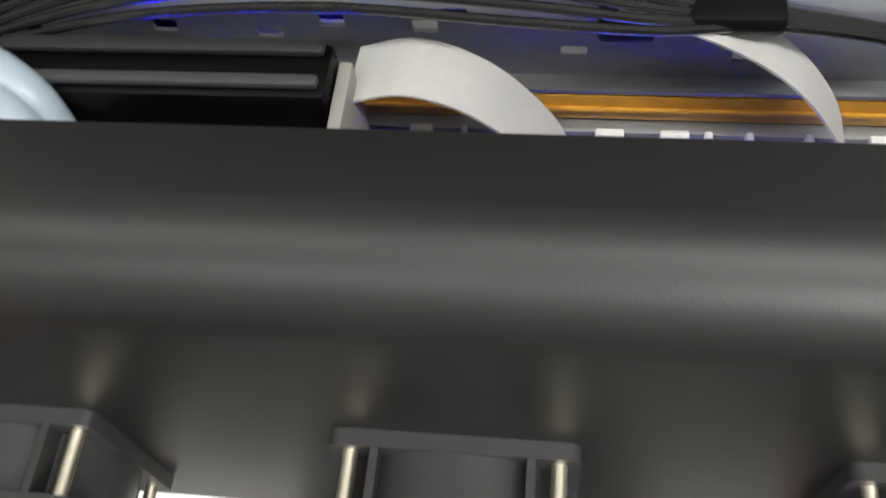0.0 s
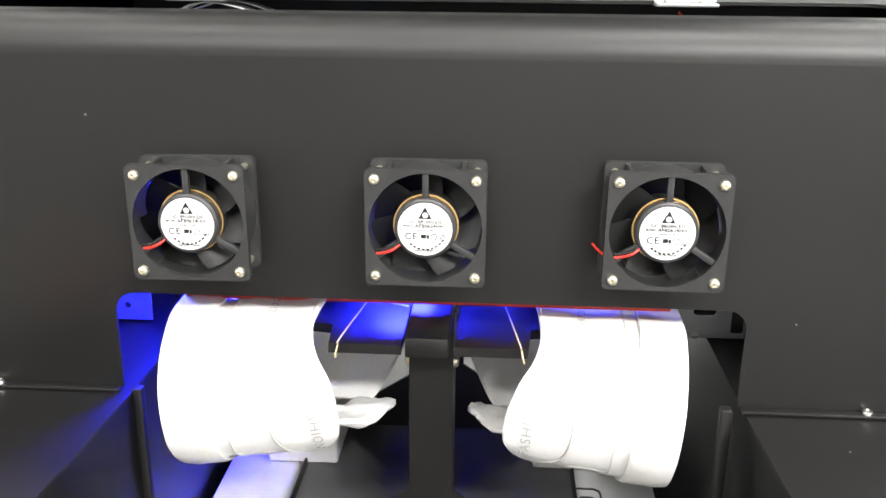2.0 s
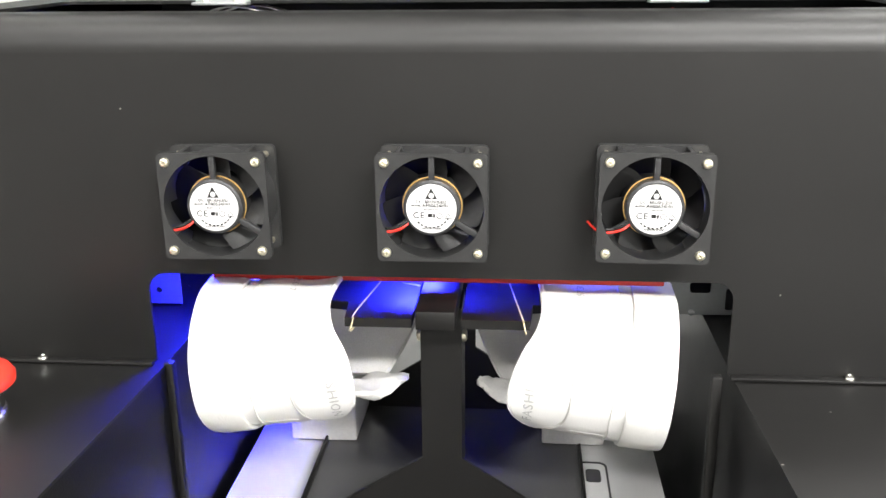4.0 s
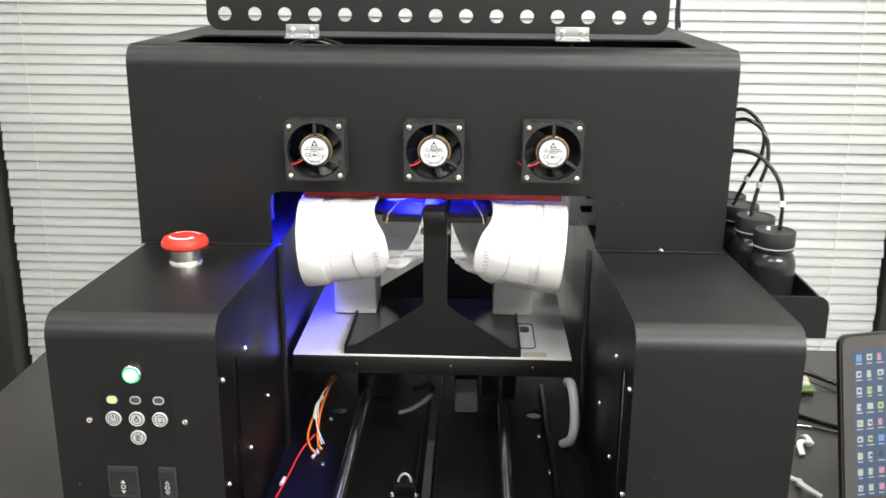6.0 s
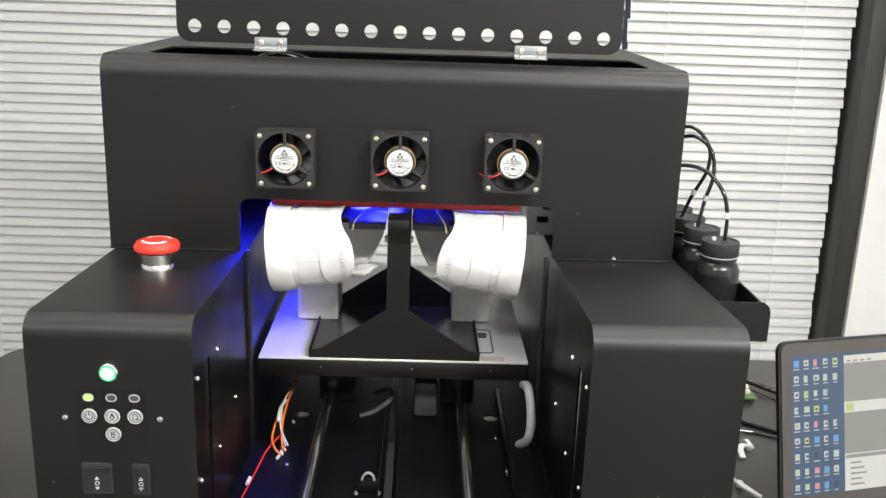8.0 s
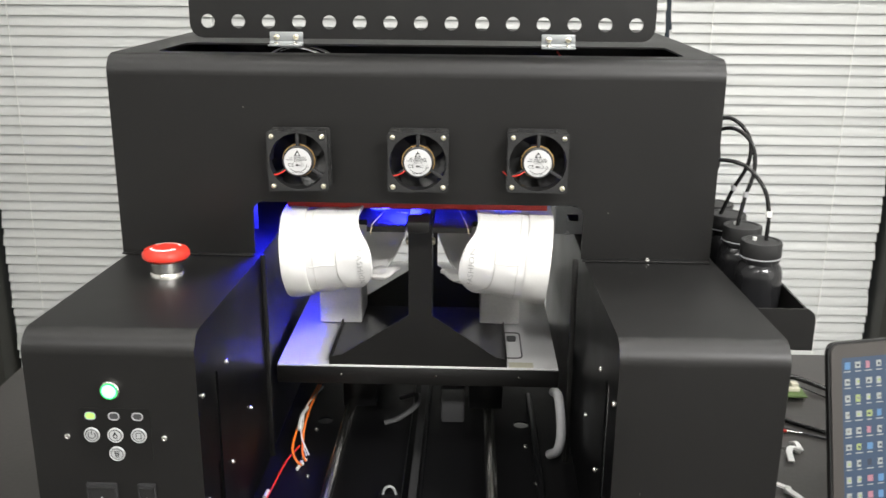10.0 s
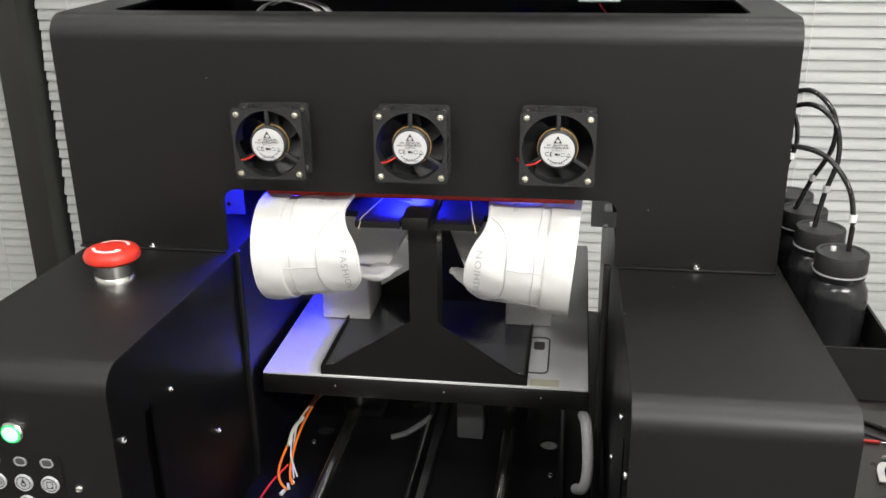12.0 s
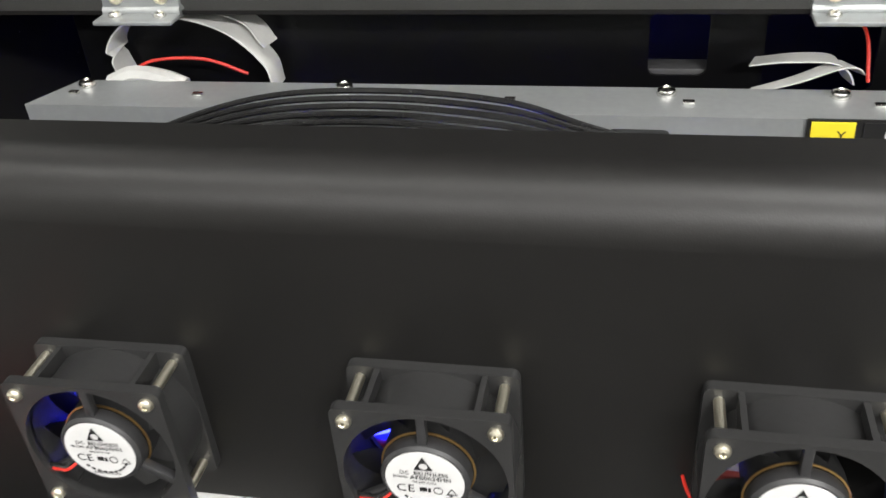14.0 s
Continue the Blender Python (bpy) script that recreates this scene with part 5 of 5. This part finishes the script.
plate(bm, rect(0.0, LW, 0.0, LH, 0.014), [], -0.007, LM)
part("laptop_lid", bm, M_LAPEDGE, lap, "black lid rim")
bm = bmesh.new()
plate(bm, rect(0.003, LW - 0.003, 0.003, LH - 0.003, 0.012), [rect(0.0185, LW - 0.0185, 0.026, LH - 0.0205)], 0.0018, LM)
part("screen_bezel", bm, M_LAPTOP, lap, "grey-brown plastic screen bezel")
bm = bmesh.new()
plate(bm, rect(0.0185, LW - 0.0185, 0.026, LH - 0.0205), [], 0.0006, LM)
screen_part = part("screen", bm, M_SCREEN, lap, "lit blue desktop screen")


def on_screen(name, x0, x1, y0, y1, m, lift=0.0):
    """A flat field of the picture on the screen, from its top left corner."""
    bm = bmesh.new()
    sx, sy = 0.0185, LH - 0.0205
    plate(bm, rect(sx + x0, sx + x1, sy - y1, sy - y0), [], 0.00012, LM @ Matrix.Translation((0, 0, 0.0007 + lift)))
    return part(name, bm, m, screen_part, "", False)


on_screen("screen_window", 0.083, 0.336, 0.004, 0.204, M_SCR_GREY)
on_screen("window_bar", 0.083, 0.336, 0.004, 0.0145, M_SCR_PALE, 0.0002)
on_screen("picture_strip", 0.083, 0.336, 0.068, 0.083, M_SCR_PALE, 0.0002)
on_screen("strip_mark", 0.086, 0.098, 0.070, 0.081, M_SCR_GREEN, 0.0004)
on_screen("lower_window", 0.083, 0.336, 0.140, 0.204, M_SCR_PALE, 0.0002)
on_screen("lower_bar", 0.084, 0.335, 0.1415, 0.1465, M_SCR_GREY, 0.0004)
for k in range(5):
    on_screen("text_bar", 0.092, 0.110 + 0.004 * (k % 3), 0.152 + 0.0075 * k, 0.1545 + 0.0075 * k, M_SCR_GREY, 0.0004)
for k in range(4):
    on_screen("text_bar", 0.087 + 0.011 * k, 0.094 + 0.011 * k, 0.0105, 0.0128, M_SCR_GREY, 0.0004)
rng = random.Random(11)
mats = [M_SCR_ICON, M_SCR_ICON, M_SCR_BLUE, M_SCR_PINK, M_SCR_ICON, M_SCR_GREEN, M_SCR_DARK, M_SCR_ICON]
for c in range(5):
    for r8 in range(9):
        if c == 4 and r8 in (2, 3):
            continue
        x, y = 0.0045 + 0.0152 * c, 0.006 + 0.0212 * r8
        m = rng.choice(mats) if c > 1 else rng.choice((M_SCR_ICON, M_SCR_ICON, M_SCR_GREEN, M_SCR_ICON if r8 else M_SCR_BLUE))
        on_screen("icon", x, x + rng.uniform(0.0055, 0.0085), y, y + rng.uniform(0.0078, 0.0095), m)
        if m in (M_SCR_ICON, M_SCR_GREEN):
            on_screen("icon_detail", x + 0.002, x + 0.0055, y + 0.003, y + 0.006, rng.choice((M_SCR_DARK, M_SCR_GREEN, M_SCR_GREY)), 0.0003)
        w = rng.uniform(0.006, 0.0105)
        on_screen("icon_caption", x + 0.0038 - w / 2, x + 0.0038 + w / 2, y + 0.0115, y + 0.0128, M_SCR_ICON)

# ---- clutter on the table ----
def cable(name, pts, r, m, label):
    return tagged(part(name, sweep(bmesh.new(), pts, r, 10, None, 10), m, None), label, "cable")


T = TABLE
cable("power_cable", [(0.42, 0.52, T + 0.006), (0.56, 0.58, T + 0.012), (0.62, 0.60, T + 0.016), (0.70, 0.56, T + 0.006), (0.85, 0.55, T + 0.004)], 0.0045, M_TUBE, "thick black cable lying on the table")
cable("signal_cable", [(0.45, 0.50, T + 0.004), (0.54, 0.475, T + 0.004), (0.60, 0.43, T + 0.004), (0.68, 0.38, T + 0.004), (0.80, 0.36, T + 0.004)], 0.0036, M_TUBE, "dark cable running behind the laptop")
cable("thin_cable", [(0.45, 0.49, T + 0.003), (0.53, 0.450, T + 0.003), (0.60, 0.405, T + 0.003), (0.70, 0.36, T + 0.003)], 0.0024, M_DARKGREY, "thin grey cable on the table")
cable("thin_wire", [(0.56, 0.60, T + 0.010), (0.60, 0.585, T + 0.014), (0.66, 0.55, T + 0.004), (0.70, 0.47, T + 0.003), (0.66, 0.44, T + 0.003), (0.68, 0.40, T + 0.003)], 0.0012, M_TUBE, "thin black wire curled on the table")
cable("test_lead", [(0.50, 0.425, T + 0.003), (0.535, 0.42, T + 0.003), (0.56, 0.417, T + 0.004)], 0.0028, M_REDWIRE, "red plug on a short test lead")
cable("test_pin", [(0.5605, 0.417, T + 0.004), (0.575, 0.413, T + 0.004), (0.582, 0.412, T + 0.004)], 0.0015, M_CHROME, "bare metal pin of a test lead")
for (x, y, rz) in ((0.553, 0.355, 55), (0.505, 0.235, 115)):
    ob = empty("white_clip", (x, y, T), "white bent plastic clip lying on the table", "clip", "white clips")
    ob.rotation_euler = (0, 0, radians(rz))
    ob.scale = (0.8, 0.8, 0.8)
    part("clip_arm", sweep(bmesh.new(), [(-0.045, -0.008, 0.004), (-0.025, 0.004, 0.012), (-0.006, 0.004, 0.012), (0.010, -0.008, 0.004)], 0, 4, (0.011, 0.004), 8), M_WHITE, ob)
    part("clip_arm", sweep(bmesh.new(), [(0.008, -0.010, 0.004), (0.022, 0.006, 0.010), (0.030, 0.016, 0.004)], 0, 4, (0.009, 0.004), 8), M_WHITE, ob)
    part("clip_pin", lathe(bmesh.new(), [(0.006, 0), (0.006, 0.010), (0.004, 0.012), (0, 0.012)], 16, Matrix.Translation((0.006, -0.004, 0.0))), M_WHITE, ob)
pcb = empty("circuit_board", (0.575, 0.545, T), "small circuit board with yellow-green parts on the table", "circuit board")
part("board", box(bmesh.new(), -0.04, 0.055, -0.015, 0.045, 0.008, 0.0105), M_PCB, pcb)
for x, y, w, d, hh, m in ((-0.02, 0.02, 0.02, 0.02, 0.014, M_FFC), (0.012, 0.018, 0.018, 0.012, 0.010, M_TAPE), (0.026, 0.002, 0.022, 0.008, 0.007, M_TAPE), (0.0, 0.0, 0.014, 0.01, 0.012, M_STEEL), (0.038, 0.016, 0.012, 0.014, 0.009, M_TAPE), (-0.025, -0.003, 0.016, 0.01, 0.016, M_STEEL)):
    part("component", box(bmesh.new(), x, x + w, y, y + d, 0.0105, 0.0105 + hh, 0.001), m, pcb)
for x, y in ((-0.036, -0.011), (0.051, -0.011), (-0.036, 0.041), (0.051, 0.041)):
    part("spacer", lathe(bmesh.new(), [(0.003, 0), (0.003, 0.008)], 8, Matrix.Translation((x, y, 0))), M_CHROME, pcb)
